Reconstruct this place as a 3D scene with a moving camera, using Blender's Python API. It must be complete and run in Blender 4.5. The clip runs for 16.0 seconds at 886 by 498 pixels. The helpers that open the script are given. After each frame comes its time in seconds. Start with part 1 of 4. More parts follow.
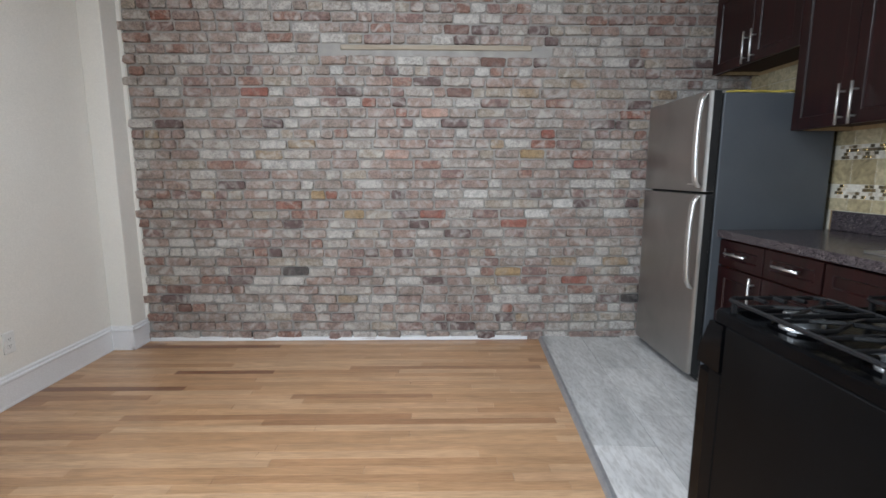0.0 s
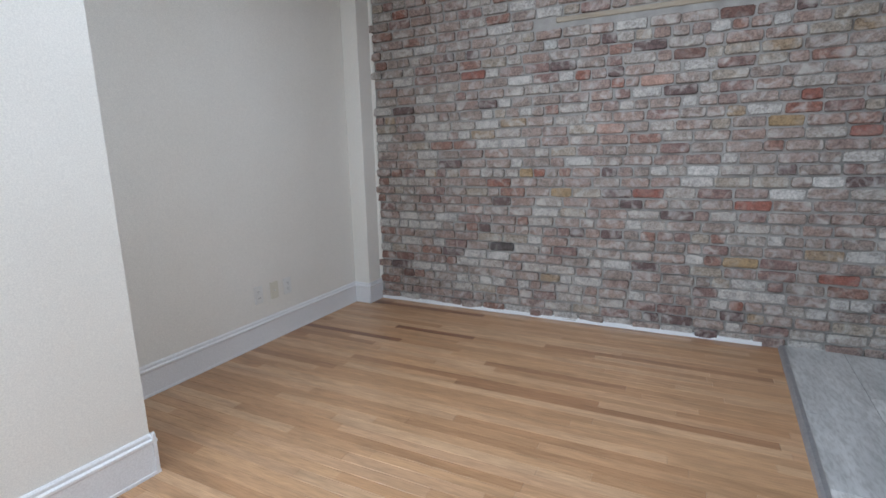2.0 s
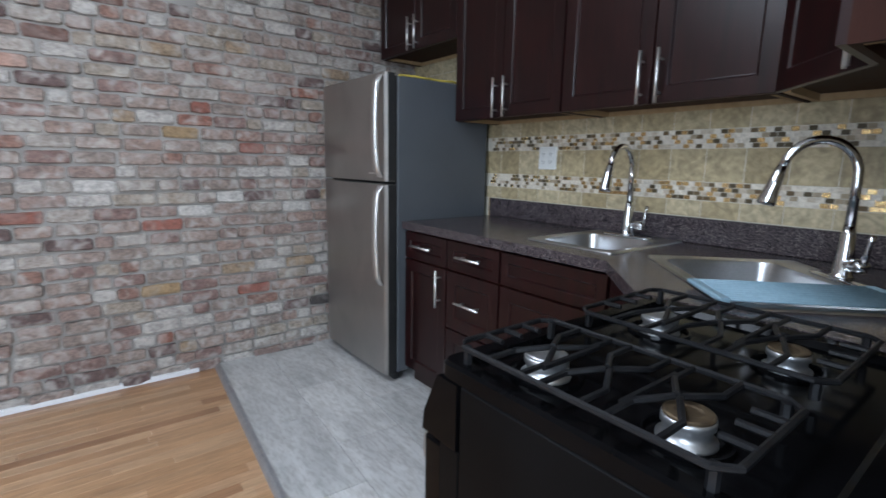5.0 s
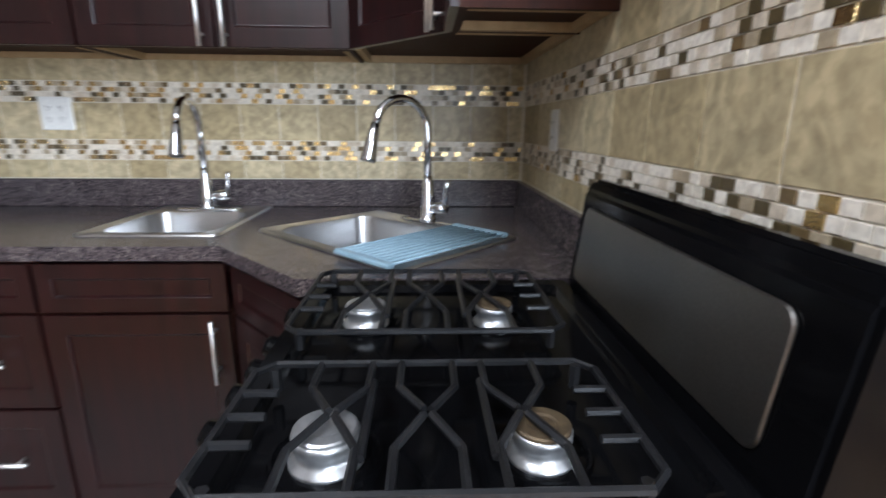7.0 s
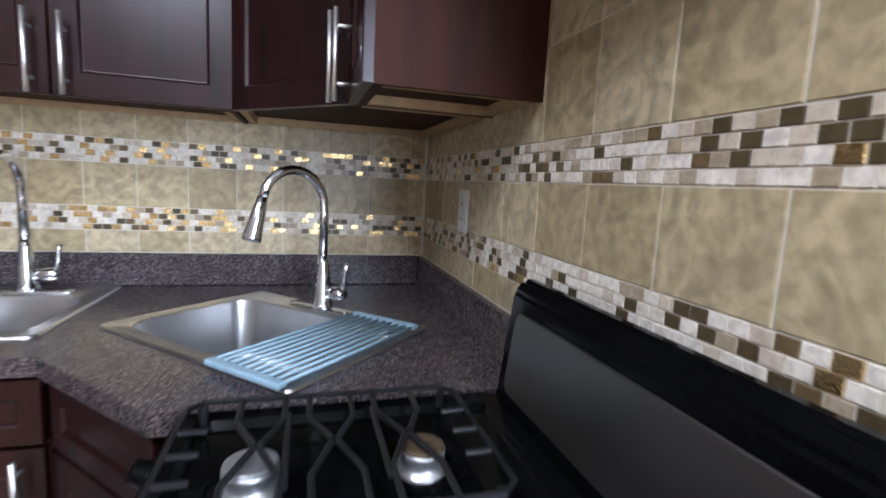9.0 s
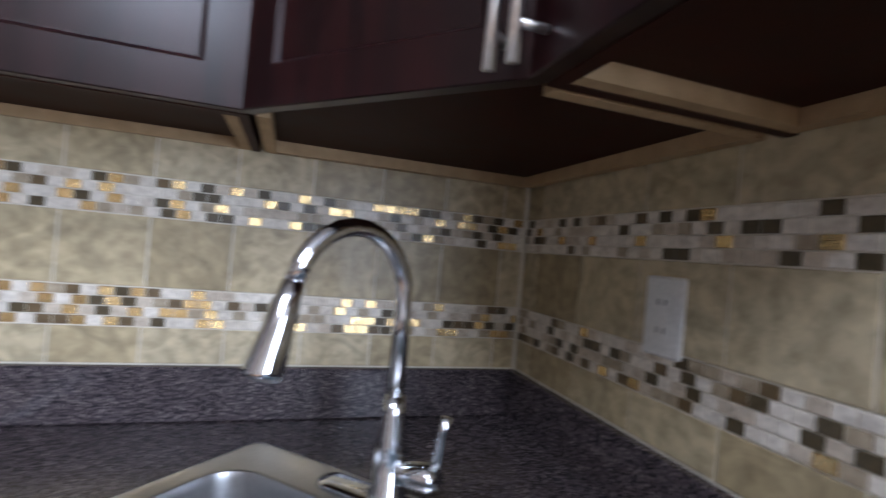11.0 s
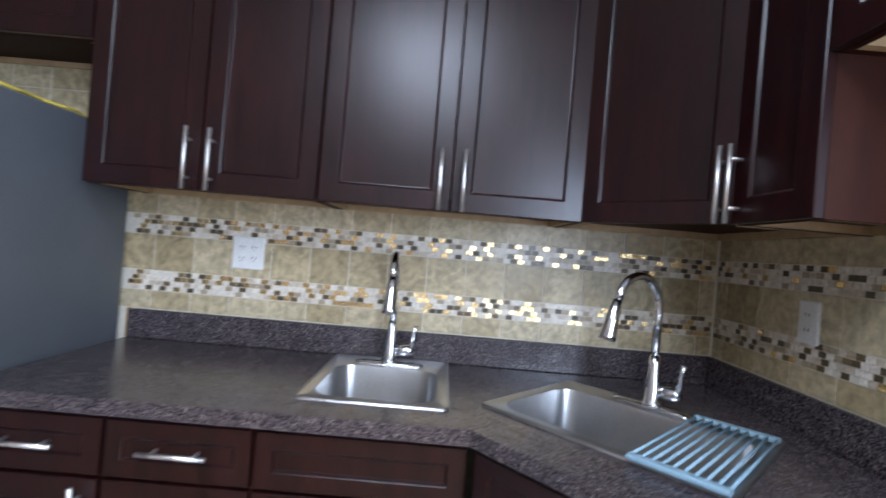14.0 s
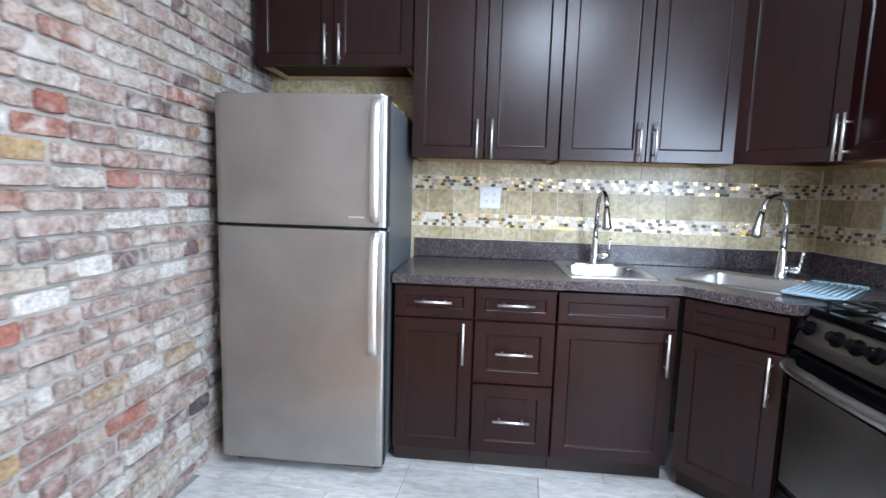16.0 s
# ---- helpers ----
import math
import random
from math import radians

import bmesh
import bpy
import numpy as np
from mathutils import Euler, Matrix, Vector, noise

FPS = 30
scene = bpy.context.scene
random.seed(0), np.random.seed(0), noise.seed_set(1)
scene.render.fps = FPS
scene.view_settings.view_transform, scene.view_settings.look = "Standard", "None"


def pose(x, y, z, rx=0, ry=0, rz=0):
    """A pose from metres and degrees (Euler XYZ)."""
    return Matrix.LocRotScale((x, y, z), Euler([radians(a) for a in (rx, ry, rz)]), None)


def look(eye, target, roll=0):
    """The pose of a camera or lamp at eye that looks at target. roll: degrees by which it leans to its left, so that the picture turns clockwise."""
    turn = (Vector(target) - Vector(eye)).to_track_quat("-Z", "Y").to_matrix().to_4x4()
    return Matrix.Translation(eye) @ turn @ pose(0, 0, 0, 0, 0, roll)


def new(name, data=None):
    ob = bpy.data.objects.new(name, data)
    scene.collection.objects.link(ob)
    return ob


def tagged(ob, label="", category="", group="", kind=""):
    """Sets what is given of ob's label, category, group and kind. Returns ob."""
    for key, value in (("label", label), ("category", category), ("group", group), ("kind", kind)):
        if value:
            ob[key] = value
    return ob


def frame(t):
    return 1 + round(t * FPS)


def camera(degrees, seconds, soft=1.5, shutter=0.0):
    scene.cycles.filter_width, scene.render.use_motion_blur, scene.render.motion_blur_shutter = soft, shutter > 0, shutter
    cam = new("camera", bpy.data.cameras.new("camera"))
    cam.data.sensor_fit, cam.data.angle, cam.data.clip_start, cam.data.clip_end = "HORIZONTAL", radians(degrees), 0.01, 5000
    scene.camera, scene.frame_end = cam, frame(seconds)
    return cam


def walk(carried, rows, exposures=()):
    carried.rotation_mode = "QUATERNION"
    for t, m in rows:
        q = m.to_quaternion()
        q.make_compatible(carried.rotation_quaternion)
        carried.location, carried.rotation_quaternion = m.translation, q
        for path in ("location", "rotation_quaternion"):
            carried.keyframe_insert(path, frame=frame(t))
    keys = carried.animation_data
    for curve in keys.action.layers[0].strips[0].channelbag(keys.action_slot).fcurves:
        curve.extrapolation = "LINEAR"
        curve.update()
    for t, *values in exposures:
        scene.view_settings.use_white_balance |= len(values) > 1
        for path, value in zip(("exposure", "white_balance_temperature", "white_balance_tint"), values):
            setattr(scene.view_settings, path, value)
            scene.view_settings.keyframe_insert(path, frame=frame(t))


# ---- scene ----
# ---- camera and walk ----
cam = camera(85.7, 16.0, soft=1.55, shutter=0.45)
PATH = [
    (0, (-2.265, -3.518, 1.253), (-2.226, -1.543, 0.942), 0.1),
    (0.5, (-2.255, -3.466, 1.234), (-2.343, -1.493, 0.923), -0.1),
    (1, (-2.158, -3.515, 1.182), (-2.558, -1.583, 0.854), -0.2),
    (1.5, (-2.154, -3.476, 1.255), (-2.833, -1.637, 0.856), -0.1),
    (2, (-2.099, -3.479, 1.229), (-2.964, -1.716, 0.849), -1.2),
    (2.5, (-2.104, -3.456, 1.242), (-2.845, -1.644, 0.833), -0.8),
    (3, (-2.111, -3.378, 1.265), (-2.317, -1.437, 0.831), -0.4),
    (3.5, (-2.129, -3.336, 1.280), (-1.839, -1.406, 0.841), 0.0),
    (4, (-2.140, -3.219, 1.262), (-1.447, -1.380, 0.890), 1.5),
    (6.5, (-1.910, -2.772, 1.254), (-0.066, -2.206, 0.728), -0.4),
    (7, (-1.918, -2.666, 1.260), (0.017, -2.747, 0.761), 0.5),
    (7.5, (-1.925, -2.631, 1.274), (-0.003, -2.985, 0.849), 2.2),
    (8, (-1.929, -2.625, 1.288), (0.000, -2.955, 0.874), 1.1),
    (10.5, (-1.154, -2.630, 1.350), (0.627, -3.538, 1.385), 6.5),
    (11, (-1.042, -2.514, 1.316), (0.861, -3.132, 1.331), 5.1),
    (11.5, (-1.084, -2.454, 1.310), (0.909, -2.623, 1.289), 3.2),
    (12, (-1.131, -2.338, 1.317), (0.866, -2.243, 1.264), 1.9),
    (12.5, (-1.205, -2.301, 1.343), (0.791, -2.195, 1.414), 1.4),
    (13, (-1.399, -2.305, 1.423), (0.593, -2.294, 1.607), -0.6),
    (13.5, (-1.664, -2.236, 1.428), (0.332, -2.202, 1.546), 3.0),
    (14, (-1.800, -2.025, 1.367), (0.200, -2.021, 1.370), 4.8),
    (14.5, (-1.999, -1.773, 1.351), (-0.005, -1.634, 1.319), 5.0),
    (15, (-2.315, -1.689, 1.346), (-0.334, -1.460, 1.194), 2.2),
    (15.5, (-2.518, -1.481, 1.343), (-0.548, -1.250, 1.081), 1.8),
    (16, (-2.752, -1.274, 1.305), (-0.772, -1.101, 1.077), 1.7),
]

EXPOSURES = [(0, -0.13, 6200, 10), (1, -0.15, 6150, 10), (2, -0.42, 5850, 10), (3, -0.52, 5900, 10), (4, -0.35, 5700, 10), (6.5, 0.3, 6200, 12), (8, 0.8, 6050, 15), (10.5, 0.45, 5800, 18),
             (12, 0.45, 5700, 18), (13, 0.4, 5600, 18), (14.5, 0.6, 5700, 12), (15.5, 0.95, 5700, 10), (16, 1.0, 5700, 10)]
walk(cam, [(t, look(eye, target, roll)) for t, eye, target, roll in PATH], EXPOSURES)

# ---- world and large lights ----
world = bpy.data.worlds.new("world")
scene.world = world
world.use_nodes = True
wn = world.node_tree.nodes
sky = wn.new("ShaderNodeTexSky")
sky.sky_type, sky.sun_disc = "NISHITA", False
sky.sun_elevation, sky.sun_rotation = radians(40), radians(200)
wn["Background"].inputs["Strength"].default_value = 0.1
world.node_tree.links.new(sky.outputs["Color"], wn["Background"].inputs["Color"])


def area_lamp(name, m, sx, sy, watts, colour):
    data = bpy.data.lights.new(name, "AREA")
    data.shape, data.size, data.size_y, data.energy, data.color = "RECTANGLE", sx, sy, watts, colour
    ob = new(name, data)
    ob.matrix_world = m
    return ob


# daylight: two assumed, unseen windows in the south wall behind the walker, one tall window west of the kitchen
ASSUMED_WINDOWS = [(-2.9, 1.0), (-1.4, 1.0)]
for wx, ww in ASSUMED_WINDOWS:
    area_lamp("unseen_window_daylight", look((wx, -5.93, 1.55), (wx - 0.6, 0, 1.1)), ww - 0.1, 1.6, 32, (0.80, 0.90, 1.0))
area_lamp("unseen_window_daylight", look((-3.99, -3.62, 1.60), (-0.2, -2.0, 1.35)), 0.95, 1.75, 84, (0.78, 0.89, 1.0))

# ---- materials ----


def node_mat(name):
    m = bpy.data.materials.new(name)
    m.use_nodes = True
    return m, m.node_tree.nodes, m.node_tree.links, m.node_tree.nodes["Principled BSDF"]


def ramp(nodes, stops, smooth=True):
    r = nodes.new("ShaderNodeValToRGB")
    r.color_ramp.interpolation = "LINEAR" if smooth else "CONSTANT"
    el = r.color_ramp.elements
    while len(el) < len(stops):
        el.new(0.5)
    for e, (p, c) in zip(el, stops):
        e.position, e.color = p, (*c, 1)
    return r


def noise_tex(nodes, links, scale, detail=4.0, stretch=(1, 1, 1), coords="Object", dist=0.0):
    tc, mp, nz = nodes.new("ShaderNodeTexCoord"), nodes.new("ShaderNodeMapping"), nodes.new("ShaderNodeTexNoise")
    mp.inputs["Scale"].default_value = stretch
    nz.inputs["Scale"].default_value, nz.inputs["Detail"].default_value = scale, detail
    nz.inputs["Distortion"].default_value = dist
    if coords == "World":
        geo = nodes.new("ShaderNodeNewGeometry")
        links.new(geo.outputs["Position"], mp.inputs["Vector"])
    else:
        links.new(tc.outputs[coords], mp.inputs["Vector"])
    links.new(mp.outputs["Vector"], nz.inputs["Vector"])
    return nz


def mix(nodes, links, kind, fac, a, b):
    mx = nodes.new("ShaderNodeMix")
    mx.data_type, mx.blend_type = "RGBA", kind
    for sock, v in ((mx.inputs[0], fac), (mx.inputs[6], a), (mx.inputs[7], b)):
        if isinstance(v, (int, float)):
            sock.default_value = v
        elif isinstance(v, tuple):
            sock.default_value = (*v, 1)
        else:
            links.new(v, sock)
    return mx.outputs[2]


def bump(nodes, links, bsdf, height, strength, distance=0.002):
    b = nodes.new("ShaderNodeBump")
    b.inputs["Strength"].default_value, b.inputs["Distance"].default_value = strength, distance
    links.new(height, b.inputs["Height"])
    links.new(b.outputs["Normal"], bsdf.inputs["Normal"])


def surface(name, c1, c2, scale=8, stretch=(1, 1, 1), rough=0.5, rough2=None, metal=0.0, fine=120, bumps=0.15, coat=0.0, spec=0.5, dist=0.0):
    """Two-tone surface: broad variation, fine grain in the colour and the relief, uneven gloss."""
    m, n, l, b = node_mat(name)
    broad = noise_tex(n, l, scale, 5, stretch, "World", dist)
    grain = noise_tex(n, l, fine, 3, stretch, "World")
    r = ramp(n, [(0.3, c1), (0.7, c2)])
    l.new(broad.outputs["Fac"], r.inputs["Fac"])
    g = ramp(n, [(0.3, (0.86, 0.86, 0.86)), (0.7, (1, 1, 1))])
    l.new(grain.outputs["Fac"], g.inputs["Fac"])
    l.new(mix(n, l, "MULTIPLY", 1.0, r.outputs["Color"], g.outputs["Color"]), b.inputs["Base Color"])
    rr = n.new("ShaderNodeMapRange")
    rr.inputs["To Min"].default_value, rr.inputs["To Max"].default_value = rough, rough2 or rough * 1.25
    l.new(broad.outputs["Fac"], rr.inputs["Value"])
    l.new(rr.outputs["Result"], b.inputs["Roughness"])
    b.inputs["Metallic"].default_value = metal
    b.inputs["Coat Weight"].default_value = coat
    b.inputs["Coat Roughness"].default_value = 0.25
    b.inputs["Specular IOR Level"].default_value = spec
    if bumps:
        bump(n, l, b, grain.outputs["Fac"], bumps, 0.001)
    return m


def pieces(name, stops, per_island=False, scale=25, dark=0.75, rough=0.8, metal=0.0, lime=0.0, bumps=0.5, fine=90, stretch=(1, 1, 1), streak=None, coat=0.0, low=0.77, warp=0.6):
    """Pieces that differ one by one, each with its own stains and grain."""
    m, n, l, b = node_mat(name)
    if per_island:
        rnd = n.new("ShaderNodeNewGeometry").outputs["Random Per Island"]
    else:
        rnd = n.new("ShaderNodeObjectInfo").outputs["Random"]
    r = ramp(n, stops, False)
    l.new(rnd, r.inputs["Fac"])
    broad = noise_tex(n, l, scale, 5, stretch, "World", warp)
    g = ramp(n, [(0.32, (dark, dark, dark)), (0.62, (1, 1, 1))])
    l.new(broad.outputs["Fac"], g.inputs["Fac"])
    col = mix(n, l, "MULTIPLY", 1.0, r.outputs["Color"], g.outputs["Color"])
    grain = noise_tex(n, l, fine, 4, streak or stretch, "World", 0.3)
    g2 = ramp(n, [(0.36, (low, low * 0.98, low * 0.96)), (0.58, (1, 1, 1))])
    l.new(grain.outputs["Fac"], g2.inputs["Fac"])
    col = mix(n, l, "MULTIPLY", 1.0, col, g2.outputs["Color"])
    if lime:
        wash = noise_tex(n, l, 14, 6, (1, 1, 1), "World", 0.8)
        w = ramp(n, [(0.46, (0, 0, 0)), (0.70, (lime, lime, lime))])
        l.new(wash.outputs["Fac"], w.inputs["Fac"])
        col = mix(n, l, "MIX", w.outputs["Color"], col, (0.55, 0.52, 0.48))
    l.new(col, b.inputs["Base Color"])
    b.inputs["Roughness"].default_value, b.inputs["Metallic"].default_value = rough, metal
    b.inputs["Coat Weight"].default_value = coat
    if bumps:
        bump(n, l, b, grain.outputs["Fac"], bumps, 0.002)
    return m


BRICK_STOPS = [(0.0, (0.33, 0.262, 0.225)), (0.14, (0.385, 0.30, 0.258)), (0.26, (0.33, 0.24, 0.207)), (0.38, (0.44, 0.385, 0.34)),
               (0.49, (0.36, 0.258, 0.216)), (0.59, (0.405, 0.34, 0.275)), (0.67, (0.28, 0.18, 0.155)), (0.74, (0.53, 0.49, 0.45)),
               (0.87, (0.31, 0.18, 0.14)), (0.93, (0.17, 0.115, 0.105)), (0.965, (0.37, 0.27, 0.18)), (0.985, (0.31, 0.14, 0.10))]
M_BRICK = pieces("old_brick", BRICK_STOPS, lime=0.65, rough=0.9, bumps=1.0, dark=0.6, scale=34, low=0.64)
M_BRICK_STUFF = pieces("old_brick_far", BRICK_STOPS, True, lime=0.65, rough=0.9, bumps=1.0, dark=0.6, scale=34, low=0.64)
M_MORTAR = surface("lime_mortar", (0.26, 0.246, 0.225), (0.41, 0.386, 0.355), 9, rough=0.95, fine=160, bumps=0.9)
M_LINTEL = surface("old_timber", (0.33, 0.27, 0.20), (0.45, 0.39, 0.31), 6, (1, 8, 8), rough=0.85, bumps=0.5)
OAK = [(0.0, (0.52, 0.305, 0.16)), (0.16, (0.56, 0.34, 0.19)), (0.32, (0.48, 0.275, 0.14)), (0.44, (0.59, 0.375, 0.215)), (0.58, (0.53, 0.315, 0.165)),
       (0.70, (0.45, 0.25, 0.125)), (0.80, (0.57, 0.355, 0.20)), (0.90, (0.38, 0.20, 0.10)), (0.96, (0.26, 0.115, 0.058))]
M_OAK = pieces("oak_plank", OAK, scale=3, dark=0.74, rough=0.33, bumps=0.12, stretch=(0.8, 7, 7), fine=22, streak=(0.5, 9, 9), coat=0.15)
M_OAK_STUFF = pieces("oak_plank_far", OAK, True, scale=3, dark=0.74, rough=0.33, bumps=0.12, stretch=(0.8, 7, 7), fine=22, streak=(0.5, 9, 9), coat=0.15)
M_SUBFLOOR = surface("dark_joint", (0.10, 0.06, 0.035), (0.14, 0.09, 0.05), rough=0.8)
M_FTILE = pieces("grey_floor_tile", [(0, (0.60, 0.59, 0.575)), (0.3, (0.65, 0.64, 0.62)), (0.6, (0.56, 0.555, 0.54)), (0.8, (0.68, 0.665, 0.645))], scale=5,
                 dark=0.74, rough=0.42, bumps=0.15, stretch=(2.2, 0.6, 1), fine=26, streak=(3, 0.7, 1))
M_GROUT = surface("grey_grout", (0.20, 0.20, 0.195), (0.28, 0.28, 0.27), 30, rough=0.9)
M_WALLTILE = pieces("travertine_tile", [(0, (0.50, 0.405, 0.235)), (0.2, (0.57, 0.475, 0.29)), (0.4, (0.44, 0.35, 0.195)), (0.6, (0.60, 0.505, 0.32)), (0.8, (0.52, 0.425, 0.25))],
                    scale=12, dark=0.64, rough=0.40, bumps=0.35, fine=48, low=0.78, warp=2.2)
M_TGROUT = surface("cream_grout", (0.66, 0.61, 0.50), (0.74, 0.69, 0.58), 30, rough=0.9)
MOSAIC = [(0, (0.80, 0.735, 0.63)), (0.40, (0.62, 0.53, 0.41)), (0.56, (0.42, 0.34, 0.23)), (0.71, (0.085, 0.062, 0.028)), (0.85, (0.74, 0.67, 0.56)), (0.92, (0.15, 0.10, 0.045))]
M_MOSAIC = pieces("stone_and_glass_mosaic", MOSAIC, scale=40, dark=0.85, rough=0.36, bumps=0.1)
M_MOSAIC_STUFF = pieces("stone_and_glass_mosaic_rest", MOSAIC, True, scale=40, dark=0.85, rough=0.36, bumps=0.1)
M_GOLD = surface("gold_foil_glass", (0.76, 0.52, 0.22), (0.92, 0.71, 0.38), 160, rough=0.2, metal=1.0, fine=300, bumps=0.9)
M_PAINT = surface("cream_wall_paint", (0.83, 0.80, 0.735), (0.855, 0.83, 0.77), 2.5, rough=0.62, fine=220, bumps=0.08)
M_WHITE = surface("white_trim_paint", (0.80, 0.80, 0.81), (0.84, 0.84, 0.84), 5, rough=0.32, fine=150, bumps=0.05)
M_CEIL = surface("ceiling_paint", (0.77, 0.76, 0.73), (0.80, 0.79, 0.77), 3, rough=0.9, fine=200, bumps=0.05)
M_WOOD = surface("espresso_wood", (0.0065, 0.0013, 0.0016), (0.021, 0.0034, 0.0034), 7, (5, 5, 0.5), rough=0.27, rough2=0.34, fine=40, bumps=0.0, spec=0.40)
M_WOODSIDE = surface("brown_veneer", (0.024, 0.007, 0.004), (0.042, 0.012, 0.0065), 6, (4, 4, 0.5), rough=0.5, fine=60, bumps=0.05, spec=0.12)
M_PALE = surface("raw_pale_wood", (0.38, 0.25, 0.12), (0.48, 0.33, 0.17), 8, (4, 4, 4), rough=0.6)
M_KICK = surface("black_toe_kick", (0.018, 0.010, 0.009), (0.028, 0.016, 0.013), 8, rough=0.5)
M_NICKEL = surface("brushed_nickel", (0.86, 0.85, 0.83), (0.92, 0.91, 0.89), 40, rough=0.34, metal=1.0, bumps=0.05)
M_CHROME = surface("chrome", (0.70, 0.71, 0.73), (0.78, 0.79, 0.80), 20, rough=0.09, metal=1.0, bumps=0)
M_STEEL = surface("brushed_stainless", (0.42, 0.405, 0.39), (0.50, 0.485, 0.465), 4, rough=0.32, rough2=0.45, metal=1.0, fine=300, bumps=0.03, dist=0.5)
M_RUST = surface("scorched_metal", (0.05, 0.032, 0.02), (0.14, 0.10, 0.055), 60, rough=0.5, metal=0.5, fine=200, bumps=0.3)
M_DARKSTEEL = surface("dark_brushed_steel", (0.18, 0.17, 0.16), (0.25, 0.235, 0.22), 4, rough=0.34, rough2=0.45, metal=1.0, fine=300, bumps=0.03)
M_SINK = surface("sink_stainless", (0.50, 0.50, 0.50), (0.58, 0.58, 0.58), 12, rough=0.25, rough2=0.36, metal=1.0, fine=200, bumps=0.06)
M_SIDE = surface("grey_fridge_side", (0.085, 0.094, 0.105), (0.102, 0.111, 0.122), 5, rough=0.42, fine=260, bumps=0.2)
M_BLACK = surface("black_enamel", (0.002, 0.002, 0.0023), (0.0035, 0.0035, 0.004), 6, rough=0.10, rough2=0.16, bumps=0.02, spec=0.08)
M_BLACKSIDE = surface("black_painted_steel", (0.003, 0.003, 0.0032), (0.005, 0.005, 0.0053), 6, rough=0.38, rough2=0.48, bumps=0.04, spec=0.05)
M_IRON = surface("cast_iron", (0.006, 0.006, 0.007), (0.013, 0.013, 0.014), 30, spec=0.3, rough=0.36, fine=220, bumps=0.5)
M_ALU = surface("cast_aluminium", (0.55, 0.56, 0.57), (0.68, 0.69, 0.70), 30, rough=0.33, metal=0.9)
M_RUBBER = surface("black_rubber", (0.012, 0.012, 0.012), (0.02, 0.02, 0.02), 10, rough=0.6)
M_PLASTIC = surface("white_plastic", (0.78, 0.78, 0.75), (0.82, 0.82, 0.79), 10, rough=0.35, bumps=0)
M_IVORY = surface("ivory_plastic", (0.70, 0.67, 0.56), (0.74, 0.71, 0.60), 10, rough=0.35, bumps=0)
M_SLOT = surface("dark_slot", (0.05, 0.05, 0.05), (0.07, 0.07, 0.07), 10, rough=0.6, bumps=0)
M_RACK = surface("pale_blue_silicone", (0.25, 0.38, 0.46), (0.31, 0.45, 0.53), 20, rough=0.45)
M_STRIP = surface("grey_metal_strip", (0.36, 0.36, 0.37), (0.45, 0.45, 0.45), 20, rough=0.4, metal=0.6)
M_YELLOW = surface("yellow_tape", (0.62, 0.48, 0.06), (0.70, 0.55, 0.10), 20, rough=0.5)
M_DARKDOOR = surface("dark_stained_door", (0.035, 0.028, 0.024), (0.05, 0.04, 0.034), 5, (6, 6, 0.6), rough=0.45)


def granite():
    m, n, l, b = node_mat("speckled_laminate")
    v1 = n.new("ShaderNodeTexVoronoi")
    v1.inputs["Scale"].default_value = 330
    geo = n.new("ShaderNodeNewGeometry")
    l.new(geo.outputs["Position"], v1.inputs["Vector"])
    sep = n.new("ShaderNodeSeparateColor")
    l.new(v1.outputs["Color"], sep.inputs["Color"])
    r = ramp(n, [(0, (0.022, 0.018, 0.022)), (0.35, (0.055, 0.044, 0.050)), (0.62, (0.10, 0.080, 0.082)), (0.82, (0.14, 0.115, 0.113)), (0.95, (0.22, 0.185, 0.175))], False)
    l.new(sep.outputs["Red"], r.inputs["Fac"])
    broad = noise_tex(n, l, 30, 4, (1, 1, 1), "World")
    g = ramp(n, [(0.35, (0.7, 0.68, 0.7)), (0.65, (1, 1, 1))])
    l.new(broad.outputs["Fac"], g.inputs["Fac"])
    l.new(mix(n, l, "MULTIPLY", 1.0, r.outputs["Color"], g.outputs["Color"]), b.inputs["Base Color"])
    b.inputs["Roughness"].default_value = 0.24
    fine = noise_tex(n, l, 500, 2, (1, 1, 1), "World")
    bump(n, l, b, fine.outputs["Fac"], 0.08, 0.0006)
    return m


M_GRANITE = granite()
# glow of the assumed ceiling light, strength set to brighten the room
m_glow, gn, gl, gb = node_mat("assumed_lamp_diffuser")
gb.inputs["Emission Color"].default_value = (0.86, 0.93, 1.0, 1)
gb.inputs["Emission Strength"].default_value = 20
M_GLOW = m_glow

# ---- mesh helpers ----


def to_mesh(name, bm, material, smooth=False):
    me = bpy.data.meshes.new(name)
    bmesh.ops.recalc_face_normals(bm, faces=bm.faces)
    bm.to_mesh(me)
    bm.free()
    me.materials.append(material)
    if smooth:
        for p in me.polygons:
            p.use_smooth = True
    return me


def part(name, bm, material, parent=None, label="", smooth=False, m=None):
    ob = new(name, to_mesh(name, bm, material, smooth))
    if parent is not None:
        ob.parent = parent
    if m is not None:
        ob.matrix_local = m
    return tagged(ob, label) if label else ob


def thing(name, label, category, m=None, group="", kind=""):
    ob = new(name)
    ob.empty_display_size = 0.05
    if m is not None:
        ob.matrix_world = m
    return tagged(ob, label, category, group, kind)


